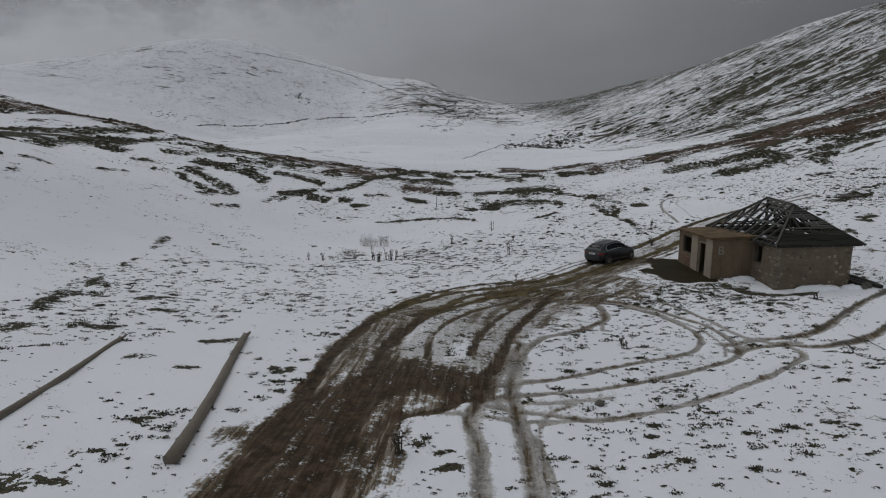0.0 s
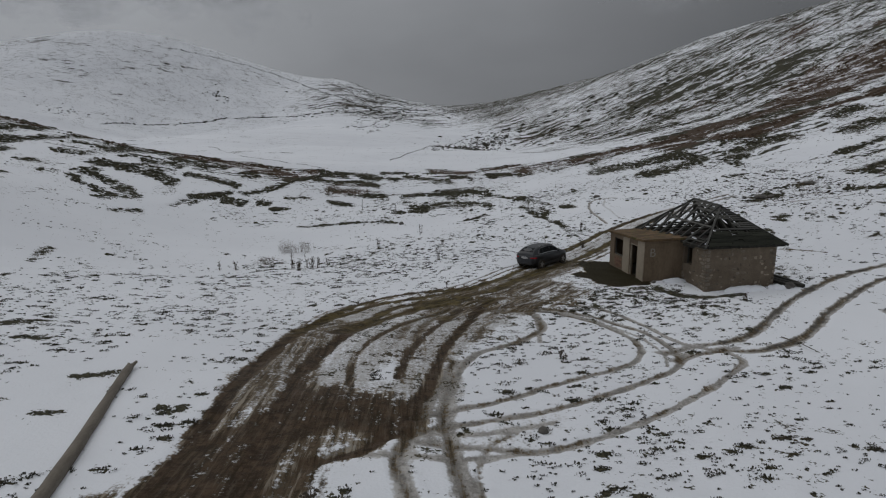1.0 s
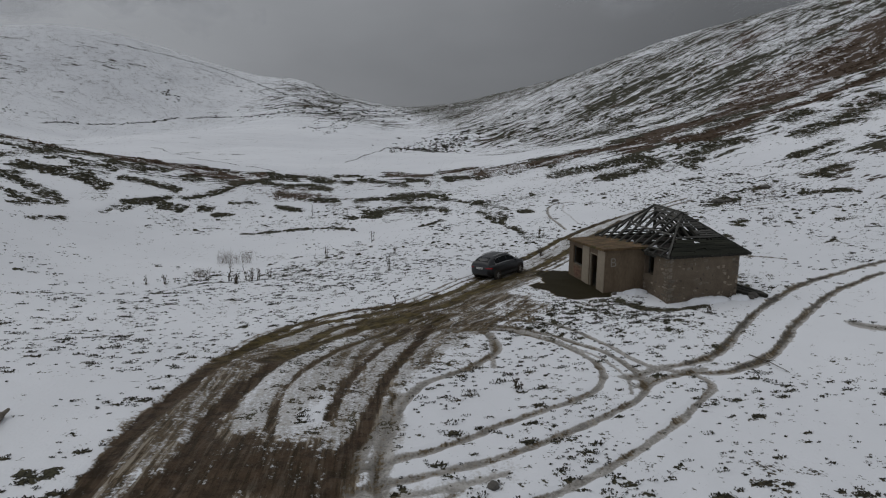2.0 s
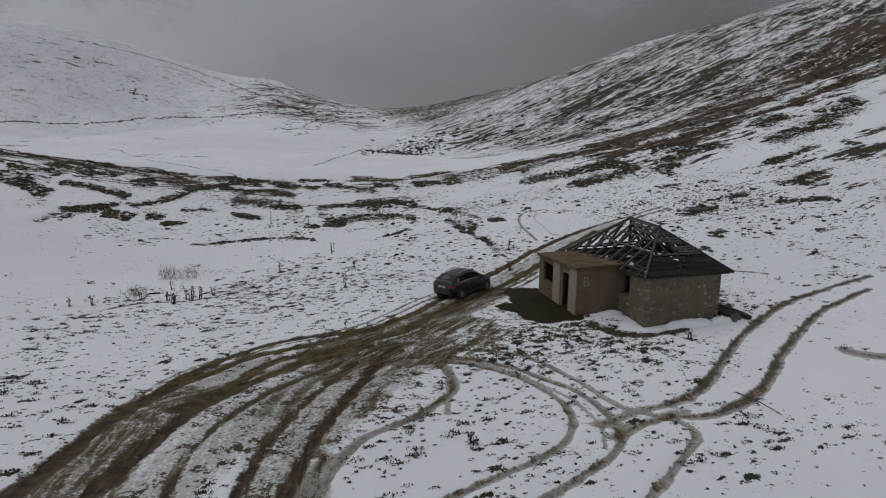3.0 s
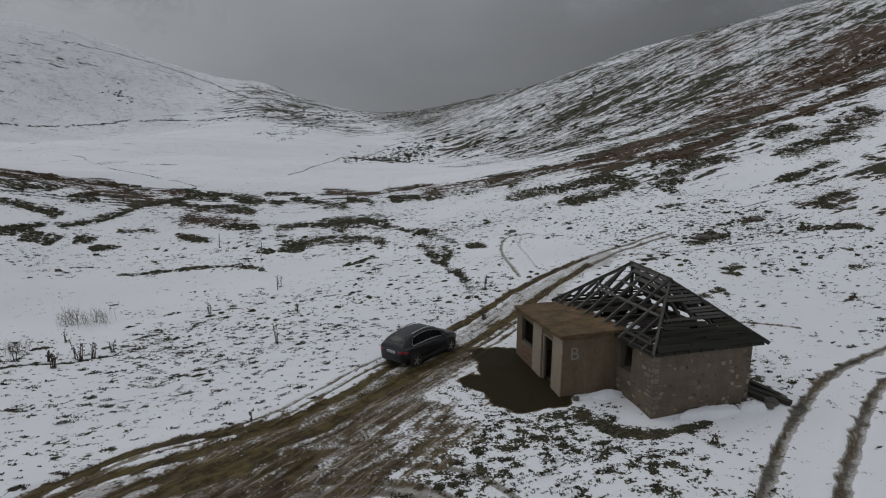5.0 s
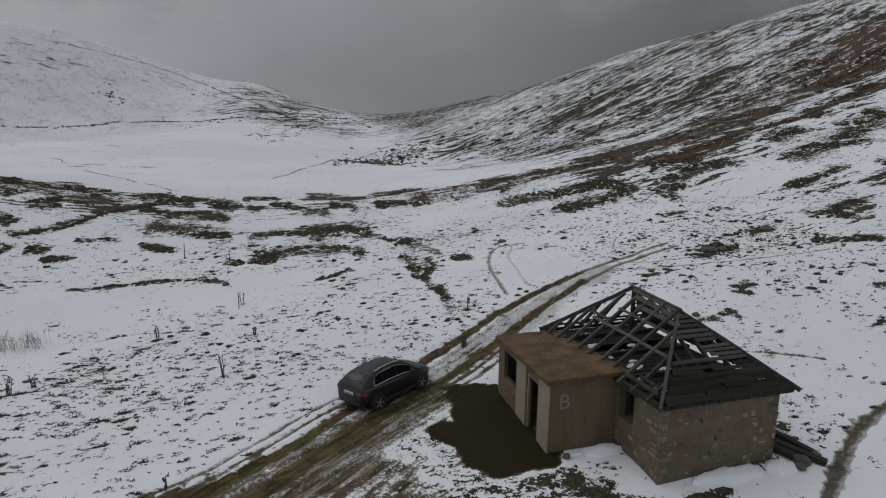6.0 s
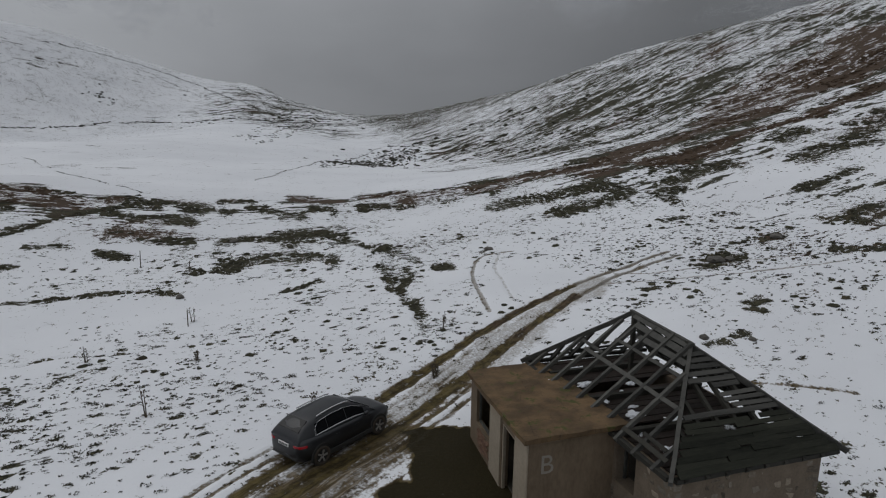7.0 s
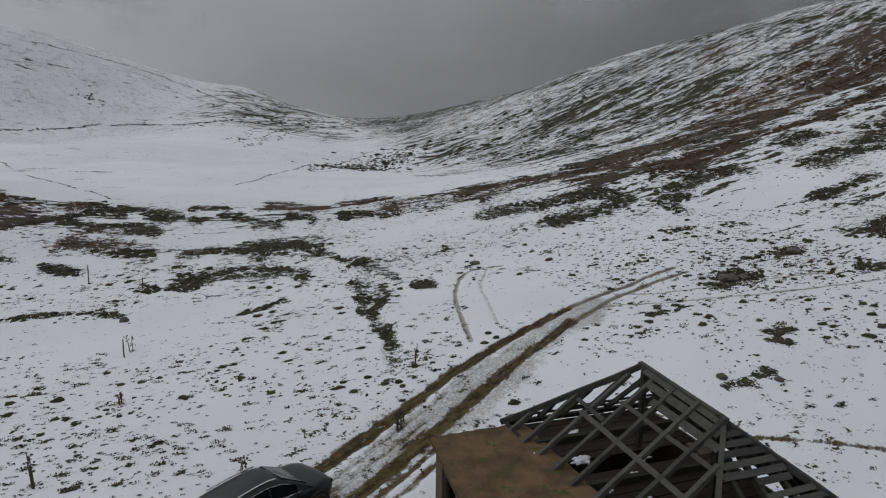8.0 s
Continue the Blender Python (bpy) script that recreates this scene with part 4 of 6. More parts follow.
# the loft's boards, strewn with debris; their dark colour carries the roof's inner shade
for k in range(24):
    y = 0.2 + k * 0.32
    if k not in (7, 15, 16):
        bm = bmesh.new()
        box(bm, 0.12, W - 0.12, y, y + 0.29, H - 0.02 + random.uniform(-0.02, 0.02), H + 0.03, jitter=0.012)
        part("loft_board", bm, LOFT_WOOD, house)
# window frame in the side wall
bm = bmesh.new()
for a in (1.45, 2.25):
    box(bm, 0.26, 0.34, a, a + 0.07, 1.15, 2.28)
box(bm, 0.26, 0.34, 1.52, 2.25, 2.21, 2.28)
part("window_frame", bm, TIMBER, house, "grey wooden window frame without glass")
bm = bmesh.new()
box(bm, -0.03, TH, 1.28, 2.44, 2.285, 2.40, jitter=0.006)
part("lintel", bm, TIMBER, house, "weathered timber lintel")

# lean-to with a flat slab roof
bm = bmesh.new()
wall_with_openings(bm, "x", AY0, AY0 + 0.25, AX, -0.002, AH, [])
part("lean_to_wall", lean(bm), PLASTER, house, "stained brown plastered wall")
bm = bmesh.new()
wall_with_openings(bm, "y", AX, AX + 0.25, AY0 + 0.25, AY1, AH, [(3.42, 4.48, -0.02, 2.20), (5.60, 7.02, 0.95, 2.18)])
part("lean_to_wall", lean(bm), PLASTER, house, "plastered wall with a doorway and a window hole")
bm = bmesh.new()
wall_with_openings(bm, "x", AY1 - 0.25, AY1, AX + 0.25, -0.002, AH, [])
part("lean_to_wall", lean(bm), PLASTER, house)
bm = bmesh.new()
box(bm, AX + 0.25, -0.002, AY0 + 0.25, AY1 - 0.25, -0.04, 0.04)
part("floor", lean(bm), RUBBLE_DARK, house)
# pale plastered pier between doorway and window, and at the corner
for a, b in ((4.54, 5.54), (AY0 - 0.02, 3.34)):
    bm = bmesh.new()
    box(bm, AX - 0.035, AX + 0.02, a, b, -0.3, AH - 0.02, 0.01, 0.004)
    part("pier", lean(bm), PALE_PLASTER, house, "pale plastered pier")
bm = bmesh.new()
for a in (3.42, 4.40):
    box(bm, AX + 0.03, AX + 0.13, a, a + 0.08, -0.02, 2.20)
box(bm, AX + 0.03, AX + 0.13, 3.50, 4.40, 2.12, 2.20)
part("door_frame", lean(bm), PALE_PLASTER, house, "bare grey door frame")
bm = bmesh.new()
for a in (5.60, 6.95):
    box(bm, AX + 0.10, AX + 0.18, a, a + 0.07, 0.95, 2.18)
for a in (0.95, 2.11):
    box(bm, AX + 0.10, AX + 0.18, 5.67, 6.95, a, a + 0.07)
part("window_frame", lean(bm), TIMBER, house, "empty wooden window frame")


rng = random.Random(41)
for row in range(9):
    for col in range(6):
        y, z = 5.62 + col * 0.235 + (0.115 if row % 2 else 0.0), 0.08 + row * 0.085
        if math.hypot((y - 6.15) / 0.62, (z - 0.45) / 0.40) < 1 + rng.uniform(-0.25, 0.25):
            bm = bmesh.new()
            box(bm, AX - 0.022 + rng.uniform(-0.008, 0.004), AX + 0.03, y, y + 0.22, z, z + 0.07, jitter=0.004)
            part("brick", lean(bm), BRICK, house)


def slab():
    bm = bmesh.new()
    nx, ny = 14, 24
    x0, x1, y0, y1 = AX - 0.16, 0.35, AY0 - 0.14, AY1 + 0.12
    top, low = [], []
    for j in range(ny + 1):
        rt, rl = [], []
        for i in range(nx + 1):
            x, y = x0 + (x1 - x0) * i / nx, y0 + (y1 - y0) * j / ny
            e = 0.035 if i in (0, nx) or j in (0, ny) else 0.012
            dx, dy = random.uniform(-e, e), random.uniform(-e, e)
            z = AH + 0.05 * (x - AX) / 2.75
            rt.append(bm.verts.new((x + dx, y + dy, z + 0.15 + random.uniform(-0.012, 0.012))))
            rl.append(bm.verts.new((x + dx * 0.5, y + dy * 0.5, z + 0.005)))
        top.append(rt)
        low.append(rl)
    for j in range(ny):
        for i in range(nx):
            bm.faces.new((top[j][i], top[j][i + 1], top[j + 1][i + 1], top[j + 1][i]))
            bm.faces.new((low[j][i], low[j + 1][i], low[j + 1][i + 1], low[j][i + 1]))
    for i in range(nx):
        bm.faces.new((low[0][i], low[0][i + 1], top[0][i + 1], top[0][i]))
        bm.faces.new((low[ny][i + 1], low[ny][i], top[ny][i], top[ny][i + 1]))
    for j in range(ny):
        bm.faces.new((low[j + 1][0], low[j][0], top[j][0], top[j + 1][0]))
        bm.faces.new((low[j][nx], low[j + 1][nx], top[j + 1][nx], top[j][nx]))
    return bm


part("lean_to_roof", lean(slab()), SLAB, house, "rusty brown flat concrete roof slab")

# roof timbers
EX0, EX1, EY0, EY1, EZ = -0.17, 5.30, -0.10, 8.0, 2.60
RX, RY0, RY1, RZ = 2.78, 2.92, 5.78, 4.84
FL, FR, BL, BR = Vector((EX0, EY0, EZ)), Vector((EX1, EY0, EZ)), Vector((EX0, EY1, EZ)), Vector((EX1, EY1, EZ))
RF, RB = Vector((RX, RY0, RZ - 0.20)), Vector((RX, RY1, RZ))
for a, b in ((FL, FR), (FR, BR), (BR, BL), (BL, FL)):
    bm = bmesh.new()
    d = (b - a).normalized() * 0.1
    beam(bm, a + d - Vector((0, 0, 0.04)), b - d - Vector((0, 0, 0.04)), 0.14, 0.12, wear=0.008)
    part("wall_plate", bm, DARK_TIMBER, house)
for a, b in ((FL, RF), (FR, RF), (BL, RB), (BR, RB)):
    bm = bmesh.new()
    e = (a - b).normalized()
    beam(bm, a + e * 0.18 + Vector((0, 0, 0.06)), b + Vector((0, 0, 0.06)), 0.11, 0.15, wear=0.012)
    part("hip_rafter", bm, TIMBER, house, "weathered grey hip rafter")
bm = bmesh.new()
beam(bm, RF + Vector((0, -0.1, 0.08)), RB + Vector((0, 0.1, 0.08)), 0.12, 0.16, wear=0.008)
part("ridge_beam", bm, TIMBER, house, "weathered ridge beam")


FACES = {"left": (BL, FL, RB, RF), "front": (FL, FR, RF, RF), "right": (FR, BR, RF, RB), "back": (BR, BL, RB, RB)}


def rafters(face, spacing, mat, skip=()):
    a, b, c, d = FACES[face]
    n = (b - a).cross(c - a).normalized()
    if n.z < 0:
        n = -n
    e, length = (b - a).normalized(), (b - a).length
    k, s = 0, spacing * 0.6
    while s < length - 0.2:
        foot = a + e * s
        sc, sd = (c - a).dot(e), (d - a).dot(e)
        if s < sc:
            f = s / sc
        elif s > sd:
            f = (length - s) / (length - sd)
        else:
            f = 1.0
        up = (c - a) - e * sc
        if k not in skip and f > 0.08:
            bm = bmesh.new()
            off = random.uniform(-0.05, 0.05)
            beam(bm, foot - up.normalized() * 0.12 + n * 0.0, foot + e * off + up * f, 0.105, 0.12, n, wear=0.008)
            part("rafter", bm, mat, house)
        k += 1
        s += spacing


def boards(face, rows, mat, lift=0.085, wear=0.014):
    """Boards across the rafters: rows of (height up the slope 0..1, start 0..1, end 0..1, width)."""
    a, b, c, d = FACES[face]
    n = (b - a).cross(c - a).normalized()
    if n.z < 0:
        n = -n
    for f, s0, s1, w in rows:
        lo, hi = a.lerp(c, f), b.lerp(d, f)
        bm = bmesh.new()
        p, q = lo.lerp(hi, s0), lo.lerp(hi, s1)
        tilt = random.uniform(-0.02, 0.02)
        beam(bm, p + n * (lift + random.uniform(0, 0.012)) + Vector((0, 0, tilt)), q + n * (lift + random.uniform(0, 0.012)), w, 0.03, n, wear=wear)
        part("board", bm, mat, house)


rafters("left", 0.78, TIMBER)
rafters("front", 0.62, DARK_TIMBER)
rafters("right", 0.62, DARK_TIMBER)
rafters("back", 0.78, TIMBER)
rng = random.Random(5)
boards("left", [(0.46, 0.16, 1.0, 0.13), (0.70, 0.25, 1.0, 0.11), (0.83, 0.40, 1.0, 0.20), (0.915, 0.25, 1.0, 0.21), (0.985, 0.1, 1.0, 0.18), (0.52, 0.06, 0.3, 0.12)], TIMBER)
boards("left", [(0.08, 0.74, 0.98, 0.13), (0.14, 0.84, 0.97, 0.11)], DARK_TIMBER)
low_rows = []
for k in range(8):
    cut = rng.uniform(0.3, 0.7)
    if k < 6:
        low_rows += [(0.012 + 0.045 * k, rng.uniform(0, 0.03), cut, rng.uniform(0.16, 0.20)), (0.016 + 0.045 * k, cut + rng.uniform(0.002, 0.006), 1.0 - rng.uniform(0, 0.03), rng.uniform(0.16, 0.20))]
    else:
        low_rows += [(0.012 + 0.045 * k, 0.04, cut * 0.9, 0.15), (0.018 + 0.045 * k, cut * 0.9 + 0.12, 0.97, 0.13)]
high_rows = [(0.40, 0.02, 0.98, 0.14), (0.445, 0.55, 1.0, 0.13), (0.495, 0.5, 1.0, 0.12), (0.545, 0.48, 0.98, 0.12), (0.63, 0.45, 0.9, 0.15), (0.68, 0.02, 0.95, 0.15), (0.74, 0.0, 1.0, 0.14), (0.80, 0.0, 1.0, 0.15), (0.86, 0.0, 0.96, 0.14), (0.92, 0.0, 1.0, 0.14)]
boards("front", low_rows, MOSSY_BOARD, wear=0.026)
boards("front", high_rows, TIMBER)
# Right face is seen from inside, so its shade is put into the timber's colour.
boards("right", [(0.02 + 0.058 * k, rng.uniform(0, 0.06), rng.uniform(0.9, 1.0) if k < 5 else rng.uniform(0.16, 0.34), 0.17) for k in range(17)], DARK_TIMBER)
boards("back", [(0.05, 0.0, 1.0, 0.16), (0.12, 0.0, 0.7, 0.16)], DARK_TIMBER)
# roof frame inside: tie beams and struts
for y in (2.2, 4.4, 6.6):
    bm = bmesh.new()
    beam(bm, (0.1, y, H + 0.12), (W - 0.1, y, H + 0.12), 0.16, 0.16, wear=0.008)
    part("tie_beam", bm, DARK_TIMBER, house)
for y in (RY0 + 0.1, RY1 - 0.1):
    bm = bmesh.new()
    beam(bm, (RX, y, H + 0.1), (RX, y, RZ - 0.02), 0.13, 0.13, (0, 1, 0), wear=0.008)
    part("king_post", bm, DARK_TIMBER, house)

# white painted letter on the lean-to
letter = bpy.data.curves.new("painted_letter", "FONT")
letter.body, letter.size, letter.extrude = "B", 0.80, 0.002
flat = new("painted_letter_source", letter)
bpy.context.view_layer.update()
mark_mesh = bpy.data.meshes.new_from_object(flat.evaluated_get(bpy.context.evaluated_depsgraph_get()))
bpy.data.objects.remove(flat)
mark_mesh.materials.append(CHALK)
mark = new("painted_letter", mark_mesh)
mark.parent = house
mark.matrix_local = pose(-2.36, AY0 - 0.004, 1.60, 90, 0, 0)
tagged(mark, "faded white painted letter")

# snow left on the roofs and along the walls
for x, y, z, sx, sy, sz, seed in ((-0.25, 3.55, AH + 0.2, 0.40, 0.22, 0.09, 1), (-0.1, 5.0, AH + 0.2, 0.22, 0.15, 0.06, 2), (-0.05, 4.5, AH + 0.2, 0.2, 0.12, 0.05, 3), (0.0, 6.1, AH + 0.2, 0.25, 0.16, 0.06, 4),
                                 (1.2, 3.2, H + 0.04, 0.30, 0.2, 0.07, 5), (1.0, 5.6, H + 0.04, 0.28, 0.2, 0.07, 6), (2.2, 2.6, H + 0.04, 0.26, 0.2, 0.07, 7), (0.8, 1.2, H + 0.04, 0.25, 0.18, 0.07, 8), (1.8, 4.6, H + 0.04, 0.3, 0.2, 0.06, 9), (1.4, 6.9, H + 0.04, 0.35, 0.22, 0.07, 10),
                                 (0.5, 3.9, H + 0.04, 0.13, 0.08, 0.04, 14), (0.9, 4.3, H + 0.04, 0.10, 0.14, 0.04, 15), (1.5, 3.7, H + 0.04, 0.16, 0.07, 0.04, 16), (0.6, 2.2, H + 0.04, 0.09, 0.2, 0.04, 17), (2.6, 5.3, H + 0.04, 0.2, 0.1, 0.04, 18), (1.9, 1.5, H + 0.04, 0.14, 0.1, 0.04, 19), (3.4, 1.8, H + 0.04, 0.2, 0.12, 0.04, 20)):
    bm = bmesh.new()
    mound(bm, sx, sy, sz + 0.04, seed, 14, 10, 1.0)
    solo("snow_patch", bm, SNOW_LUMP, house.matrix_world @ pose(x, y, z), "small patch of melting snow on the ruined house's roof", "snow patch", "snow patches on the house", shade=True)
for x, y, sx, sy, sz, seed in ((2.7, -0.38, 1.75, 0.42, 0.34, 11), (-0.75, AY0 - 0.42, 0.85, 0.36, 0.30, 12), (-1.75, AY0 - 0.30, 0.40, 0.16, 0.12, 14), (4.6, -0.5, 0.7, 0.45, 0.30, 13)):
    bm = bmesh.new()
    mound(bm, sx, sy, sz, seed, 22, 10, 0.35)
    solo("snow_drift", bm, SNOW_LUMP, house.matrix_world @ pose(x, y, at(*(house.matrix_world @ Vector((x, y, 0))).xy) - HOUSE_Z - 0.02), "white snow drift banked against the house wall", "snow drift", "drifts along the wall", shade=True)

# fallen timber and stones beside the gable wall
for x, y, r, ln, w in ((5.25, 0.6, -74, 2.6, 0.34), (5.75, 0.2, -66, 2.3, 0.30), (6.2, 0.8, -80, 2.1, 0.24), (5.6, 1.9, -58, 1.8, 0.2)):
    bm = bmesh.new()
    beam(bm, (-ln / 2, 0, 0.22), (ln / 2, 0, 0.09), w, 0.18, wear=0.02)
    solo("fallen_beam", bm, DARK_TIMBER, house.matrix_world @ pose(x, y, 0.0, 0, 0, r), "dark wet fallen roof beam lying in the snow", "beam", "fallen roof beams")
for x, y, s, seed in ((5.55, -0.5, 0.28, 1.0), (5.2, -0.75, 0.18, 2.0), (6.4, -0.3, 0.2, 3.0), (-2.2, 2.0, 0.15, 5.0), (5.9, 2.4, 0.25, 7.0)):
    bm = bmesh.new()
    lump(bm, s, seed, 0.7)
    solo("stone", bm, ROCK, house.matrix_world @ pose(x, y, s * 0.3, 0, 0, seed * 50), "loose grey stone beside the house", "stone", "loose stones by the house")

# ---------------------------------------------------------------- the car


def build_car():
    car = thing("car", Matrix(), "dusty black hatchback car with chrome trim on the lane", "car")

    def loft(rings, closed_ends=True):
        bm = bmesh.new()
        vs = [[bm.verts.new(p) for p in r] for r in rings]
        n = len(rings[0])
        for r, q in zip(vs, vs[1:]):
            for i in range(n):
                bm.faces.new((r[i], r[(i + 1) % n], q[(i + 1) % n], q[i]))
        bm.faces.new(vs[0][::-1])
        bm.faces.new(vs[-1])
        return bm

    def lower(x, w, zb, zs):
        half = [(0.70 * w, zb), (0.93 * w, zb + 0.06), (w, zb + 0.22), (w, (zb + zs) / 2 + 0.08), (0.985 * w, zs - 0.10), (0.93 * w, zs - 0.025), (0.70 * w, zs + 0.01), (0.3 * w, zs + 0.03)]
        return [(x, y, z) for y, z in half] + [(x, -y, z) for y, z in half[::-1]]
    body = loft([lower(*s) for s in ((-2.15, 0.60, 0.46, 0.84), (-2.125, 0.70, 0.38, 0.95), (-2.04, 0.80, 0.33, 1.03), (-1.90, 0.87, 0.29, 1.06), (-1.6, 0.91, 0.27, 1.06), (-1.0, 0.925, 0.25, 1.04), (0.0, 0.925, 0.25, 1.01), (0.9, 0.915, 0.25, 1.00), (1.35, 0.895, 0.26, 0.98), (1.7, 0.86, 0.28, 0.93), (1.95, 0.79, 0.32, 0.85), (2.08, 0.67, 0.38, 0.75), (2.13, 0.5, 0.44, 0.64))])
    part("body", body, PAINT, car, "dusty black body", True)
    tops = [(-2.10, 1.00), (-2.04, 1.13), (-1.93, 1.26), (-1.75, 1.39), (-1.5, 1.485), (-1.15, 1.55), (-0.7, 1.595), (-0.2, 1.61), (0.15, 1.585), (0.45, 1.48), (0.75, 1.31), (1.0, 1.14), (1.25, 0.99)]

    def top_at(x):
        return float(np.interp(x, [a for a, _ in tops], [b for _, b in tops]))

    def cab(x, zt):
        zb = 0.93
        h = zt - zb
        yb, yt = 0.845, 0.845 - 0.30 * h / 0.64
        ends = 0.10 * step01(-x, 1.4, 2.1)
        yb, yt = yb - ends, yt - ends
        half = [(yb, zb), (yb - 0.03, zb + 0.1 * h), (yt + 0.05, zt - 0.14 * h), (yt - 0.02, zt - 0.05 * h), (yt - 0.12, zt - 0.012 * h), (yt - 0.28, zt + 0.008), (0.15, zt + 0.025)]
        return [(x, y, z) for y, z in half] + [(x, -y, z) for y, z in half[::-1]]
    part("cabin", loft([cab(*s) for s in tops]), PAINT, car, "black roof and pillars", True)

    def side_point(x, f, out):
        zt, zb = top_at(x), 0.93
        h = zt - zb
        yt = 0.845 - 0.30 * h / 0.64 + 0.05
        z0, y0 = zb + 0.1 * h, 0.815
        z1 = zt - 0.14 * h
        return (x, y0 + (yt - y0) * f + out, z0 + (z1 - z0) * f)

    def side_pane(xs, f0, f1, sign, out=0.012, out_top=None):
        bm = bmesh.new()
        lo = [bm.verts.new((p[0], sign * p[1], p[2])) for p in (side_point(x, f0, out) for x in xs)]
        hi = [bm.verts.new((p[0], sign * p[1], p[2])) for p in (side_point(x, f1, out if out_top is None else out_top) for x in xs)]
        lo2 = [bm.verts.new((p[0], sign * p[1], p[2])) for p in (side_point(x, f0, -0.03) for x in xs)]
        hi2 = [bm.verts.new((p[0], sign * p[1], p[2])) for p in (side_point(x, f1, -0.03) for x in xs)]
        n = len(xs)
        for a, b in ((lo, hi), (hi, hi2), (hi2, lo2), (lo2, lo)):
            for i in range(n - 1):
                bm.faces.new((a[i], a[i + 1], b[i + 1], b[i]))
        bm.faces.new((lo[0], hi[0], hi2[0], lo2[0]))
        bm.faces.new((lo[-1], lo2[-1], hi2[-1], hi[-1]))
        bmesh.ops.recalc_face_normals(bm, faces=bm.faces)
        return bm
    for sign in (1, -1):
        for xs in ((-1.36, -1.2, -1.05, -0.90), (-0.87, -0.5, -0.08), (-0.04, 0.25, 0.5, 0.74)):
            part("side_window", side_pane(xs, 0.24, 0.93, sign), GLASS, car, "dark tinted side window")
        part("window_trim", side_pane((-1.42, -1.1, -0.4, 0.3, 0.80), 0.185, 0.225, sign, 0.026, 0.020), CHROME, car, "thin chrome strip under the windows")
        bm = bmesh.new()
        edge = [(p[0], sign * p[1], p[2]) for p in (side_point(x, f, 0.014) for x, f in ((-1.43, 0.20), (-1.425, 0.45), (-1.37, 0.72), (-1.24, 0.92), (-1.05, 0.955), (-0.6, 0.96), (-0.1, 0.96), (0.3, 0.955), (0.62, 0.94)))]
        tube(bm, edge, [0.007] * 9, 5)
        part("window_trim", bm, CHROME, car, "thin chrome line round the windows")
        bm = bmesh.new()
        rail = [(x, sign * (0.845 - 0.30 * (top_at(x) - 0.93) / 0.64 - 0.03), top_at(x) + 0.028) for x in (-1.2, -0.85, -0.45, 0.0, 0.22)]
        tube(bm, rail, [0.024] * 5, 6)
        part("roof_rail", bm, CHROME, car, "bright metal roof rail")
        bm = bmesh.new()
        box(bm, 0.62, 0.80, sign * 0.86 - 0.02, sign * 0.86 + 0.17 * sign + 0.02, 1.0, 1.14, 0.03)
        part("wing_mirror", bm, PAINT, car, shade=True)
        for x in (-0.72, 0.18):
            bm = bmesh.new()
            box(bm, x, x + 0.2, sign * 0.91 - 0.012, sign * 0.91 + 0.018, 0.84, 0.87, 0.006)
            part("door_handle", bm, PAINT, car)
        for x in (-0.9, -0.02, 0.92):
            bm = bmesh.new()
            box(bm, x, x + 0.008, sign * 0.905 - 0.01, sign * 0.905 + 0.018, 0.38, 0.93)
            part("door_seam", bm, TRIM, car)
        bm = bmesh.new()
        box(bm, -1.05, 1.05, sign * 0.905 - 0.03, sign * 0.905 + 0.03, 0.24, 0.40, 0.015)
        part("sill", bm, TRIM, car, "black plastic sill")
        # tail lamp round the corner
        bm = bmesh.new()
        plan = [(-2.135, 0.50), (-2.128, 0.62), (-2.08, 0.745), (-1.98, 0.825), (-1.86, 0.872)]
        rows = []
        for x, y in plan:
            nx, ny = (-0.016, 0.008) if x < -2.1 else (-0.012, 0.016)
            rows.append([bm.verts.new((x + nx, sign * (y + ny), z)) for z in (0.845, 0.855, 0.915, 0.925)] + [bm.verts.new((x + 0.06, sign * (y - 0.06), z)) for z in (0.92, 0.85)])
        for r, q in zip(rows, rows[1:]):
            for i in range(6):
                bm.faces.new((r[i], r[(i + 1) % 6], q[(i + 1) % 6], q[i]))
        bm.faces.new(rows[0])
        bm.faces.new(rows[-1][::-1])
        bmesh.ops.recalc_face_normals(bm, faces=bm.faces)
        part("tail_lamp", bm, RED, car, "red tail lamp", True)
        bm = bmesh.new()
        box(bm, 1.90, 2.07, sign * 0.60 - 0.14, sign * 0.60 + 0.14, 0.66, 0.78, 0.03)
        part("headlight", bm, GLASS, car, shade=True)

    def cross_pane(x0, x1, inset0, inset1):
        z0, z1 = top_at(x0), top_at(x1)
        bm = bmesh.new()
        n = Vector((-(z1 - z0), 0, x1 - x0)).normalized()
        if n.z < 0:
            n = -n
        lo = [Vector((x0, y, z0)) for y in (-inset0, inset0)]
        hi = [Vector((x1, y, z1)) for y in (inset1, -inset1)]
        f = [p + n * 0.030 for p in lo + hi]
        g = [p - n * 0.03 for p in lo + hi]
        fv, gv = [bm.verts.new(p) for p in f], [bm.verts.new(p) for p in g]
        bm.faces.new(fv)
        bm.faces.new(gv[::-1])
        for i in range(4):
            bm.faces.new((fv[i], gv[i], gv[(i + 1) % 4], fv[(i + 1) % 4]))
        bmesh.ops.recalc_face_normals(bm, faces=bm.faces)
        return bm
    part("rear_window", cross_pane(-1.93, -1.5, 0.52, 0.44), GLASS, car, "dark sloping rear window")
    part("windscreen", cross_pane(1.12, 0.42, 0.66, 0.50), GLASS, car, "sloping windscreen")
    bm = bmesh.new()
    box(bm, -2.17, -1.98, -0.66, 0.66, 0.36, 0.52, 0.05)
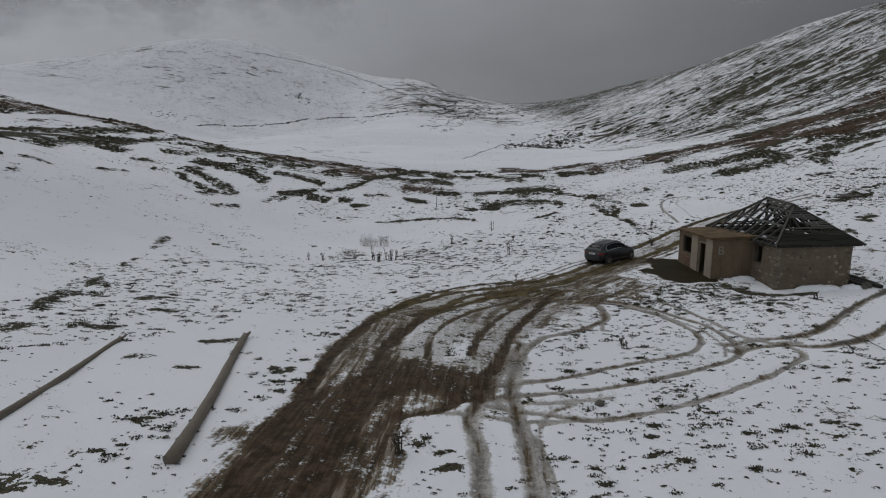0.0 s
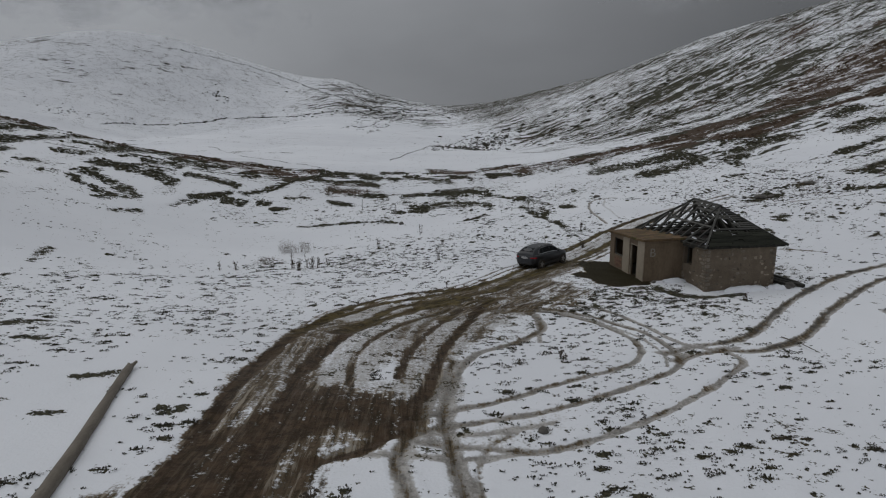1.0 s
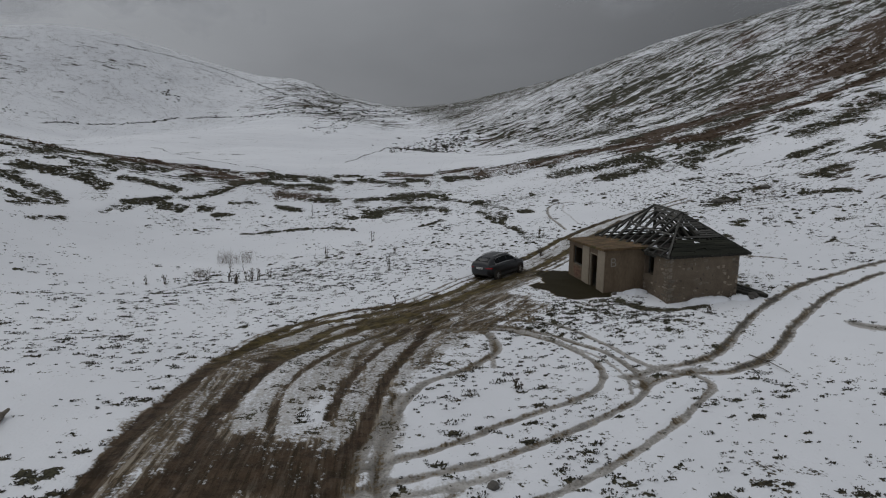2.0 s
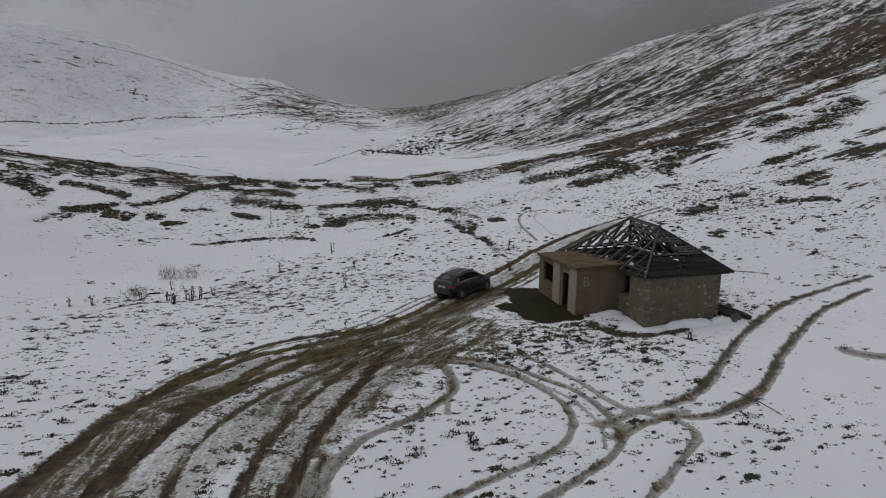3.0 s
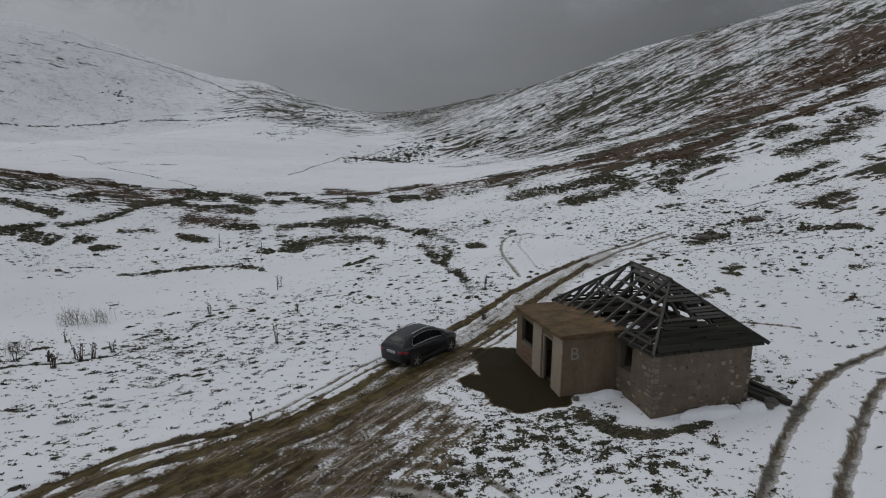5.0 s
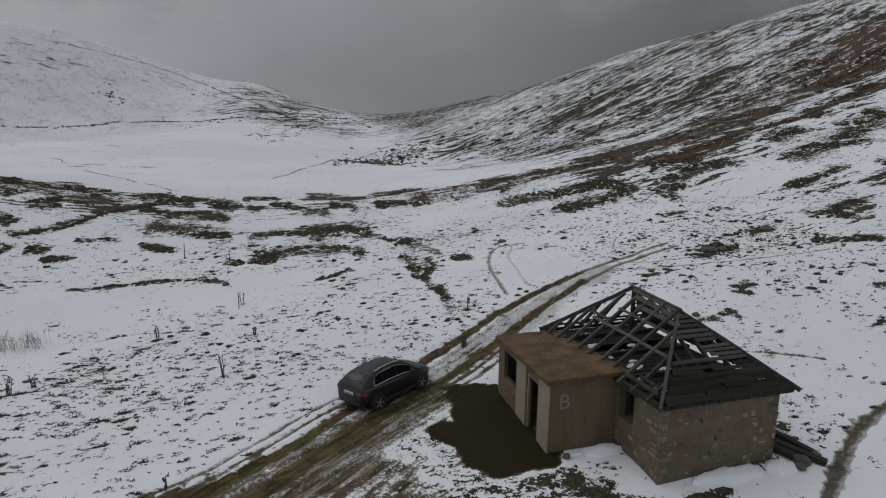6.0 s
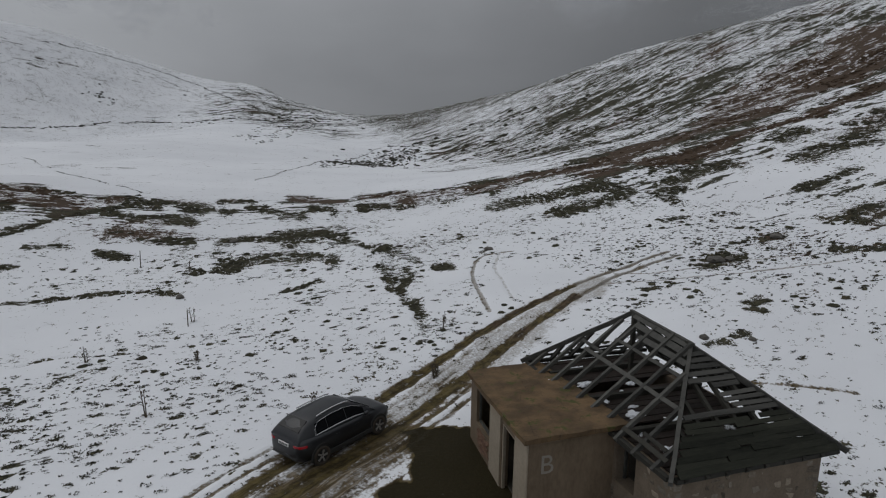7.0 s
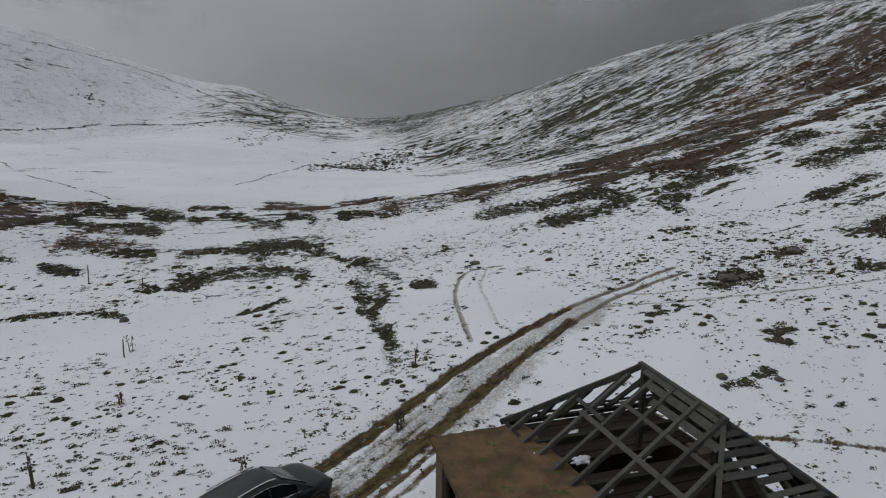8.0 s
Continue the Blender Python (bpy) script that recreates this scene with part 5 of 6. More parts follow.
    part("rear_bumper", bm, TRIM, car, "black lower bumper", True)
    bm = bmesh.new()
    box(bm, 1.98, 2.14, -0.55, 0.55, 0.40, 0.62, 0.03)
    part("grille", bm, TRIM, car, "black grille", True)
    bm = bmesh.new()
    box(bm, -2.175, -2.13, -0.26, 0.26, 0.80, 0.91, 0.004)
    plate = part("number_plate", bm, PLATE, car, "white plate")
    bm = bmesh.new()
    for k in range(6):
        y = -0.21 + k * 0.075
        box(bm, -2.179, -2.174, y, y + 0.045, 0.82, 0.89)
    part("plate_bar", bm, PLATE_INK, plate, "dark bars")
    # wheels
    tyre_bm, rim_bm = bmesh.new(), bmesh.new()
    prof = [(0.225, -0.10), (0.30, -0.115), (0.335, -0.09), (0.345, 0.0), (0.335, 0.09), (0.30, 0.115), (0.225, 0.10)]
    seg = 28
    rings = []
    for k in range(seg):
        a = 2 * math.pi * k / seg
        rings.append([tyre_bm.verts.new((r * math.cos(a), y, r * math.sin(a))) for r, y in prof])
    for k in range(seg):
        r, q = rings[k], rings[(k + 1) % seg]
        for i in range(len(prof)):
            tyre_bm.faces.new((r[i], r[(i + 1) % len(prof)], q[(i + 1) % len(prof)], q[i]))
    bmesh.ops.recalc_face_normals(tyre_bm, faces=tyre_bm.faces)
    bmesh.ops.create_cone(rim_bm, cap_ends=True, segments=24, radius1=0.225, radius2=0.225, depth=0.08, matrix=pose(0, 0, 0, 90, 0, 0))
    for k in range(5):
        a = 2 * math.pi * k / 5
        for y in (-1, 1):
            beam(rim_bm, (0.03 * math.cos(a), y * 0.07, 0.03 * math.sin(a)), (0.21 * math.cos(a), y * 0.085, 0.21 * math.sin(a)), 0.06, 0.05, (0, 1, 0))
    tyre_me, rim_me = finish(tyre_bm, "tyre", RUBBER, True), finish(rim_bm, "rim", ALLOY)
    for x in (-1.32, 1.34):
        for y in (-0.80, 0.80):
            wheel = new("wheel", tyre_me)
            wheel.parent = car
            wheel.matrix_local = pose(x, y, 0.34)
            tagged(wheel, "mud-caked wheel")
            piece("rim", rim_me, wheel, Matrix())
            bm = bmesh.new()
            s = 1 if y > 0 else -1
            arc = [(x + 0.40 * math.cos(a), s * 0.895, 0.36 + 0.40 * math.sin(a)) for a in np.linspace(-0.25, math.pi + 0.25, 14)]
            tube(bm, arc, [0.035] * 14, 6)
            part("wheel_arch", bm, TRIM, car)
            # Flush dark disc stands in for the shaded hollow round the wheel.
            bm = bmesh.new()
            bmesh.ops.create_cone(bm, cap_ends=True, segments=24, radius1=0.385, radius2=0.385, depth=0.03, matrix=pose(x, s * 0.905, 0.36, 90, 0, 0))
            part("arch_liner", bm, TRIM, car)
            wheel.matrix_local = pose(x, s * 0.845, 0.34)
    return car


car = build_car()
CAR_X, CAR_Y, CAR_HEAD = 12.85, 41.85, 37.0
ch, sh = math.cos(radians(CAR_HEAD)), math.sin(radians(CAR_HEAD))


def car_ground(fx, fy):
    return at(CAR_X + fx * ch - fy * sh, CAR_Y + fx * sh + fy * ch)


zf, zr = (car_ground(1.34, 0.8) + car_ground(1.34, -0.8)) / 2, (car_ground(-1.32, 0.8) + car_ground(-1.32, -0.8)) / 2
zl, zg = (car_ground(1.34, 0.8) + car_ground(-1.32, 0.8)) / 2, (car_ground(1.34, -0.8) + car_ground(-1.32, -0.8)) / 2
car.matrix_world = pose(CAR_X, CAR_Y, (zf + zr) / 2 - 0.02, 0, 0, CAR_HEAD) @ pose(0, 0, 0, math.degrees(math.atan2(zl - zg, 1.6)), -math.degrees(math.atan2(zf - zr, 2.66)), 0)

# ---------------------------------------------------------------- poles, posts, shrubs, stones


def pole(a, b, r0, r1, label):
    random.seed(int(abs(a[0]) * 100))
    a, b = Vector((*a, at(*a) + r0 * 0.75)), Vector((*b, at(*b) + r1 * 0.75))
    bm = bmesh.new()
    n = 14
    path, radii = [], []
    for i in range(n + 1):
        t = i / n
        p = a.lerp(b, t) - a
        p += Vector((0.05 * math.sin(t * 5), 0.03 * math.sin(t * 7), -0.05 * math.sin(t * math.pi)))
        path.append(p)
        radii.append((r0 + (r1 - r0) * t) * (1 + 0.05 * math.sin(t * 23)))
    radii[0] *= 1.12
    tube(bm, path, radii, 14, 0.05)
    tip = path[-1]
    for dx, dz, ln in ((0.16, 0.10, 0.22), (-0.10, 0.06, 0.16)):
        tube(bm, [tip - (path[-1] - path[-2]).normalized() * 0.2, tip + Vector((dx, ln, dz))], [r1 * 0.75, r1 * 0.35], 8, 0.1)
    return solo("pole", bm, POLE_WOOD, Matrix.Translation(a), label, "pole", "fallen poles", shade=True)


pole((-7.0, 12.9), (-8.75, 23.4), 0.180, 0.140, "thick bare grey wooden pole lying in the snow")
pole((-12.6, 13.4), (-13.6, 22.3), 0.125, 0.095, "thinner grey wooden pole lying in the snow")


def stalk_plant(x, y, tall, stems, seed, label="dry brown thistle stalks standing in the snow"):
    r = random.Random(seed)
    bm = bmesh.new()
    for k in range(stems):
        a, lean = r.uniform(0, 6.28), r.uniform(0.02, 0.22)
        h = tall * r.uniform(0.55, 1.0)
        bx, by = r.uniform(-0.12, 0.12), r.uniform(-0.12, 0.12)
        path = [(bx, by, -0.05), (bx + math.cos(a) * lean * h * 0.4, by + math.sin(a) * lean * h * 0.4, h * 0.5), (bx + math.cos(a) * lean * h, by + math.sin(a) * lean * h, h)]
        tube(bm, path, [0.026, 0.020, 0.012], 5)
        for j in range(4):
            t = r.uniform(0.4, 0.98)
            b = r.uniform(0, 6.28)
            px, py, pz = bx + math.cos(a) * lean * h * t, by + math.sin(a) * lean * h * t, h * t
            ln = r.uniform(0.08, 0.2)
            q = (px + math.cos(b) * ln * 0.7, py + math.sin(b) * ln * 0.7, pz + ln * 0.8)
            tube(bm, [(px, py, pz), q], [0.006, 0.004], 4)
            bmesh.ops.create_icosphere(bm, subdivisions=1, radius=r.uniform(0.025, 0.05), matrix=Matrix.Translation(q))
    for k in range(8):
        a = r.uniform(0, 6.28)
        ln = r.uniform(0.12, 0.3)
        p0, p1 = Vector((0, 0, 0.0)), Vector((math.cos(a) * ln, math.sin(a) * ln, 0.06))
        s = Vector((-math.sin(a), math.cos(a), 0)) * 0.035
        bm.faces.new([bm.verts.new(v) for v in (p0 - s * 0.4, p0.lerp(p1, 0.6) - s + Vector((0, 0, 0.05)), p1, p0.lerp(p1, 0.6) + s + Vector((0, 0, 0.05)))])
    return solo("dry_plant", bm, TWIG, Matrix.Translation((x, y, at(x, y))), label, "dry plant", "dry stalks in the pasture")


stalk_plant(-1.3, 14.2, 0.75, 6, 1, "dark withered thistle clump with upright stalks in the snow")
for k, (x, y, tall, stems) in enumerate(((-4.6, 47.4, 1.2, 6), (-5.5, 46.4, 0.9, 7), (-4.2, 47.9, 1.0, 5), (-6.1, 47.6, 0.6, 6), (-3.4, 48.6, 0.7, 4), (5.6, 46.2, 1.2, 3), (-5.0, 47.9, 1.2, 2), (-7.8, 48.0, 0.8, 2), (-6.6, 51.2, 1.0, 2), (-10.3, 46.6, 0.8, 3), (-11.4, 46.0, 0.7, 2), (0.9, 54.2, 0.9, 3), (19.1, 50.7, 1.0, 4), (5.3, 58.8, 1.0, 2), (6.6, 51.8, 0.5, 4), (12.2, 44.6, 0.5, 4), (17.6, 45.9, 0.4, 5), (4.9, 36.9, 0.5, 2), (21.5, 30.9, 0.4, 4), (8.2, 24.0, 0.35, 5), (17.7, 46.4, 0.45, 3))):
    stalk_plant(x, y, tall, stems, 20 + k)


def bare_shrub(x, y, wide, tall, seed):
    r = random.Random(seed)
    bm = bmesh.new()
    for k in range(60):
        bx, by = r.gauss(0, wide * 0.4), r.gauss(0, wide * 0.3)
        h = tall * r.uniform(0.4, 1.0)
        lx, ly = r.gauss(0, 0.28), r.gauss(0, 0.28)
        mid = (bx + lx * h * 0.5 + r.gauss(0, 0.03), by + ly * h * 0.5, h * 0.55)
        tube(bm, [(bx, by, -0.05), mid, (bx + lx * h, by + ly * h, h)], [0.007, 0.005, 0.003], 4)
        for j in range(2):
            t = r.uniform(0.4, 0.8)
            p = (bx + lx * h * t, by + ly * h * t, h * t)
            tube(bm, [p, (p[0] + r.gauss(0, 0.1), p[1] + r.gauss(0, 0.1), p[2] + r.uniform(0.1, 0.3))], [0.005, 0.003], 4)
    return solo("shrub", bm, SHRUB, Matrix.Translation((x, y, at(x, y))), "leafless thin-twigged shrub standing in deep snow", "shrub", "bare shrubs")


bare_shrub(-6.2, 54.8, 1.3, 1.1, 1)
bare_shrub(-7.6, 54.6, 0.9, 1.3, 2)
bare_shrub(-8.6, 49.6, 1.1, 0.7, 3)


def post(x, y, tall, r0, tilt):
    bm = bmesh.new()
    tube(bm, [(0, 0, -0.2), (0.01, 0.0, tall * 0.5), (0.02, 0.01, tall)], [r0, r0 * 0.95, r0 * 0.8], 7, 0.06)
    return solo("fence_post", bm, TWIG, Matrix.Translation((x, y, at(x, y))) @ pose(0, 0, 0, tilt, tilt * 0.6, 0), "thin weathered wooden fence post in the snow", "fence post", "fence posts")


post(-0.8, 72.3, 1.4, 0.04, 2)
post(5.15, 58.1, 1.0, 0.035, -3)
post(3.2, 70.5, 0.9, 0.035, 4)

# a long thin stick beside the leaving tracks
sa, sb = Vector((19.75, 25.8, at(19.75, 25.8) + 0.05)), Vector((20.05, 23.8, at(20.05, 23.8) + 0.07))
bm = bmesh.new()
tube(bm, [(0, 0, 0), (sb - sa) * 0.5 + Vector((0.05, 0, 0.04)), sb - sa], [0.026, 0.022, 0.014], 7, 0.1)
solo("stick", bm, TWIG, Matrix.Translation(sa), "dark bare stick lying across the snow", "stick")

# stones
for k, (x, y, s, flat) in enumerate(((40.0, 54.9, 0.6, 0.5), (40.9, 54.6, 0.35, 0.5), (47.0, 56.8, 0.5, 0.5), (31.4, 45.4, 0.22, 0.8), (33.6, 44.6, 0.2, 0.6), (5.4, 18.0, 0.17, 0.8), (3.6, 64.2, 0.3, 0.7), (27.2, 66.3, 0.4, 0.5), (5.9, 78.1, 0.5, 0.5))):
    bm = bmesh.new()
    lump(bm, s, k * 3.7, flat)
    solo("rock", bm, ROCK, Matrix.Translation((x, y, at(x, y) + s * flat * 0.25)) @ pose(0, 0, 0, 0, 0, k * 47), "dark lichen-covered rock poking through the snow", "rock", "rocks in the pasture")


def scrub():
    """Low bushes along the old track on the far hill and about the saddle, in rows placed to fit the camera's view."""
    r = random.Random(9)
    bm = bmesh.new()
    places = []
    line = ((-139, 324), (-130, 338), (-116, 349), (-101, 364), (-91, 380), (-74, 387), (-44, 384), (-10, 369), (26, 392), (45, 402))
    for (ax, ay), (bx, by) in zip(line, line[1:]):
        n = int(math.hypot(bx - ax, by - ay) / 0.7)
        for k in range(n):
            if noise.noise((ax + k * 0.09, ay, 0)) > -0.25:
                places.append((ax + (bx - ax) * k / n + r.gauss(0, 0.6), ay + (by - ay) * k / n + r.gauss(0, 0.7), r.uniform(0.25, 0.75)))
    for k in range(26):
        places.append((-101 + r.gauss(0, 4), 408 + r.gauss(0, 3), r.uniform(0.3, 0.8)))
        places.append((-160 + r.gauss(0, 8), 332 + r.gauss(0, 6), r.uniform(0.25, 0.6)))
    for k in range(160):
        places.append((r.gauss(15, 40), r.gauss(385, 22), r.uniform(0.3, 0.9)))
    for k in range(60):
        places.append((r.gauss(75, 22), r.gauss(215, 12), r.uniform(0.4, 1.0)))
    def row(line, gap, lo, hi, stray):
        for (ax, ay), (bx, by) in zip(line, line[1:]):
            n = int(math.hypot(bx - ax, by - ay) / gap)
            for k in range(n):
                if noise.noise((ax + k * 0.13, ay, 3.0)) > -0.25:
                    places.append((ax + (bx - ax) * k / n + r.gauss(0, stray), ay + (by - ay) * k / n + r.gauss(0, stray), r.uniform(lo, hi)))
    # dark lines in the valley, on the spur and in the saddle, placed to fit the camera's view
    row(((4.7, 126), (15.5, 157), (28.9, 199), (47.5, 243), (62, 249)), 0.45, 0.07, 0.18, 0.12)
    row(((-41.9, 153.8), (-31, 137.6), (-19.3, 121.4), (-8.1, 105.1)), 0.4, 0.05, 0.14, 0.12)
    # Three rows draw the ridge outlines as the camera sees them.
    row(((-140, 443), (-113, 455), (-90, 466), (-72, 467), (-52, 460), (-31, 439), (-10, 407), (11, 396)), 0.5, 0.18, 0.5, 0.5)
    row(((-89, 458), (-70, 453), (-42, 437), (-18, 403)), 0.9, 0.15, 0.45, 0.9)
    row(((-36, 466), (-12, 458), (9, 460), (29, 451), (51, 421)), 0.6, 0.15, 0.45, 0.5)
    row(((-4, 225), (6, 299), (21, 376)), 1.1, 0.15, 0.42, 1.0)
    row(((1, 209), (11, 290), (27, 364)), 1.2, 0.12, 0.4, 1.0)
    row(((-9, 241), (-2, 303), (11, 370)), 1.3, 0.12, 0.4, 1.2)
    row(((17, 153), (40, 215), (54, 217)), 0.35, 0.10, 0.32, 0.8)
    row(((20, 160), (42, 212), (58, 214)), 0.5, 0.10, 0.35, 1.2)
    row(((-4, 300), (6, 330), (15, 376)), 1.6, 0.2, 0.5, 1.0)
    row(((3, 310), (10, 340), (17, 366)), 1.6, 0.2, 0.5, 1.0)
    row(((11, 320), (19, 345), (26, 377)), 1.6, 0.2, 0.5, 1.0)
    row(((-17, 373), (18, 398), (43, 395)), 1.0, 0.3, 0.7, 1.2)
    for k in range(620):
        t = r.random()
        places.append((20 + 33 * t + r.gauss(0, 3), 172 + 48 * t + r.gauss(0, 7), r.uniform(0.12, 0.45)))
    for x, y, s in places:
        z = at(x, y)
        made = bmesh.ops.create_icosphere(bm, subdivisions=1, radius=s)["verts"]
        for v in made:
            k = r.uniform(0.55, 1.3)
            v.co = Vector((x + v.co.x * k * 1.5, y + v.co.y * k, z + v.co.z * k * 0.7))
    return solo("scrub", bm, GRASS, Matrix(), "dark low scrub scattered on the far snowy hillsides", "scrub", kind="stuff")


scrub()


def grass():
    r = random.Random(3)
    verts, faces = [], []
    for x, y, s in TUFTS:
        z = at(x, y)
        for k in range(int(7 + 110 * s)):
            a, d = r.uniform(0, 6.283), s * math.sqrt(r.random())
            bx, by = x + 1.7 * d * math.cos(a), y + 0.75 * d * math.sin(a)
            h = r.uniform(0.015, 0.035) + 0.10 * s * r.random()
            a2 = a + r.uniform(-0.8, 0.8)
            lean = h * r.uniform(0.3, 1.4)
            w = r.uniform(0.012, 0.03)
            n = len(verts)
            sx, sy = -math.sin(a2) * w, math.cos(a2) * w
            mx, my = bx + math.cos(a2) * lean * 0.45, by + math.sin(a2) * lean * 0.45
            verts += [(bx - sx, by - sy, z - 0.02), (bx + sx, by + sy, z - 0.02), (mx + sx * 0.8, my + sy * 0.8, z + h * 0.75), (mx - sx * 0.8, my - sy * 0.8, z + h * 0.75), (bx + math.cos(a2) * lean, by + math.sin(a2) * lean, z + h * 0.8)]
            faces += [(n, n + 1, n + 2, n + 3), (n + 3, n + 2, n + 4)]
    me = bpy.data.meshes.new("grass_tufts")
    me.from_pydata(verts, [], faces)
    me.materials.append(GRASS)
    return tagged(new("grass_tufts", me), "dark dry grass tufts poking through thin snow", "grass", kind="stuff")


grass()

def heather_material():
    m, nt, b = material("heather", 0.95, 0, 0.15)
    geo = nt.nodes.new("ShaderNodeNewGeometry")
    kind = nt.nodes.new("ShaderNodeAttribute")
    kind.attribute_name = "rust"
    fine = noise_node(nt, geo.outputs["Position"], 6.0, 4, 0.6)
    f = math_node(nt, "MULTIPLY_ADD", geo.outputs["Random Per Island"], 0.6, math_node(nt, "MULTIPLY", fine, 0.5))
    # Dark tones are lightened to include the haze over distant bands.
    dark = mix_color(nt, f, (0.024, 0.024, 0.018), (0.090, 0.085, 0.056))
    rust = mix_color(nt, f, (0.032, 0.022, 0.015), (0.110, 0.074, 0.050))
    nt.links.new(mix_color(nt, kind.outputs["Fac"], dark, rust), b.inputs["Base Color"])
    bump(nt, b, fine, 0.8, 0.05)
    return m


def heather():
    """Low heather cushions standing out of the snow on the banks and slopes."""
    r = np.random.RandomState(17)
    n = 420000
    d, az = 42 * np.exp(r.rand(n) * math.log(190 / 42)), np.radians(r.uniform(-50, 66, n))
    x, y = 6 + d * np.sin(az), 8 + d * np.cos(az)
    i, j = np.clip(np.searchsorted(GX, x), 0, len(GX) - 1), np.clip(np.searchsorted(GY, y), 0, len(GY) - 1)
    bare, stripe = BARE[j, i], STRIPE[j, i]
    rough = 0.30 * value_noise(x / 1.3, y / 0.9, 61) + 0.24 * value_noise(x / 3.5, y / 1.7, 62)
    u, v = 0.985 * x + 0.17 * y, -0.17 * x + 0.985 * y
    streak = 0.34 * value_noise(u / 16, v / 2.4, 65) + 0.22 * value_noise(u / 5, v / 1.3, 66)
    stand = (np.maximum(bare - 0.62 + rough - 0.10 * (stripe > 0.6), stripe - 0.86 + streak) > 0.0) & (r.rand(n) < 0.36)
    speck = (bare > -0.05) & (y < 98) & (value_noise(x / 2.2, y / 1.6, 63) + 0.6 * value_noise(x / 7, y / 5, 64) + 0.5 * DENSE[j, i] + 0.12 * (x > 30) > 0.58) & (r.rand(n) < 0.055)
    keep = (stand | speck) & (y > 46) & (MUD[j, i] < 0.2) & (SLUSH[j, i] < 0.3)
    x, y, d, stand, stripe = x[keep], y[keep], d[keep], stand[keep], stripe[keep]
    i, j = i[keep], j[keep]
    n = len(x)
    z = np.array([at(a, b) for a, b in zip(x, y)])
    size = (0.05 + 0.0016 * d) * (0.5 + 1.0 * r.rand(n)) * np.where(stand, 1.0, 0.45)
    tall = size * r.uniform(0.35, 0.85, n)
    sides = 6
    ang = np.arange(sides) * 2 * math.pi / sides
    co = np.zeros((n, 2 * sides + 1, 3))
    for ring, (k, lift) in enumerate(((1.0, -0.12), (0.62, 0.75))):
        rr = size[:, None] * k * r.uniform(0.55, 1.35, (n, sides))
        co[:, ring * sides:(ring + 1) * sides, 0] = x[:, None] + 1.45 * rr * np.cos(ang)
        co[:, ring * sides:(ring + 1) * sides, 1] = y[:, None] + rr * np.sin(ang)
        co[:, ring * sides:(ring + 1) * sides, 2] = z[:, None] + tall[:, None] * lift * r.uniform(0.6, 1.4, (n, sides))
    co[:, -1] = np.stack((x, y, z + tall * r.uniform(0.6, 1.2, n)), -1)
    quads = [(k, (k + 1) % sides, sides + (k + 1) % sides, sides + k) for k in range(sides)]
    tris = [(sides + k, sides + (k + 1) % sides, 2 * sides) for k in range(sides)]
    base = np.arange(n)[:, None, None] * (2 * sides + 1)
    faces = (np.array(quads)[None] + base).reshape(-1, 4).tolist() + (np.array(tris)[None] + base).reshape(-1, 3).tolist()
    me = bpy.data.meshes.new("heather")
    me.from_pydata(co.reshape(-1, 3).tolist(), [], faces)
    rust = np.clip((stripe - 0.56) / 0.06, 0, 1) * 0.9 + 0.25 * (r.rand(n) < 0.15)
    me.attributes.new("rust", "FLOAT", "POINT").data.foreach_set("value", np.repeat(np.clip(rust, 0, 1), 2 * sides + 1).astype(np.float32))
    me.materials.append(heather_material())
    return tagged(new("heather", me), "dark and rust-brown heather cushions poking through snow on the slopes", "heather", kind="stuff")


heather()

# ---------------------------------------------------------------- low cloud on the tops


def cloud_material():
    m, nt, b = material("low_cloud", 1.0, 0, 0.0)
    b.inputs["Base Color"].default_value = (0.62, 0.63, 0.65, 1)
    b.inputs["Subsurface Weight"].default_value = 0.0
    pos = nt.nodes.new("ShaderNodeNewGeometry").outputs["Position"]
    fade = nt.nodes.new("ShaderNodeAttribute")
    fade.attribute_name = "fade"
    soft = noise_node(nt, pos, 0.022, 6, 0.6, (1, 1, 1.4))
    a = math_node(nt, "MULTIPLY_ADD", soft, 2.4, -1.2)
    a = smooth(nt, math_node(nt, "ADD", a, fade.outputs["Fac"]), 0.25, 1.15)
    nt.links.new(math_node(nt, "MULTIPLY", a, 0.42), b.inputs["Alpha"])
    return m


def cloud(path, z0, z1, label, mat, dense):
    """A bank of cloud: three billowing sheets one behind another, thin at the foot and the ends."""
    verts, faces, fade = [], [], []
    for layer in range(3):
        pts = curve_points(path, 8.0)
        n, rows, base = len(pts), 14, len(verts)
        for j in range(rows + 1):
            for i, p in enumerate(pts):
                s, t = i / (n - 1), j / rows
                z = z0 + (z1 - z0) * t
                bulge = 10 * noise.noise((p.x / 40, z / 25, layer * 7.0))
                verts.append((p.x + 6 * layer, p.y + 12 * layer + bulge, z))
                ends = min(1.0, 5 * s, 5 * (1 - s))
                fade.append(dense * min(1.0, 2.2 * t) * ends)
        for j in range(rows):
            for i in range(n - 1):
                a = base + j * n + i
                faces.append((a, a + 1, a + n + 1, a + n))
    me = bpy.data.meshes.new("cloud_bank")
    me.from_pydata(verts, [], faces)
    me.attributes.new("fade", "FLOAT", "POINT").data.foreach_set("value", np.array(fade, dtype=np.float32))
    for p in me.polygons:
        p.use_smooth = True
    me.materials.append(mat)
    return tagged(new("cloud_bank", me), label, "cloud", kind="structure")


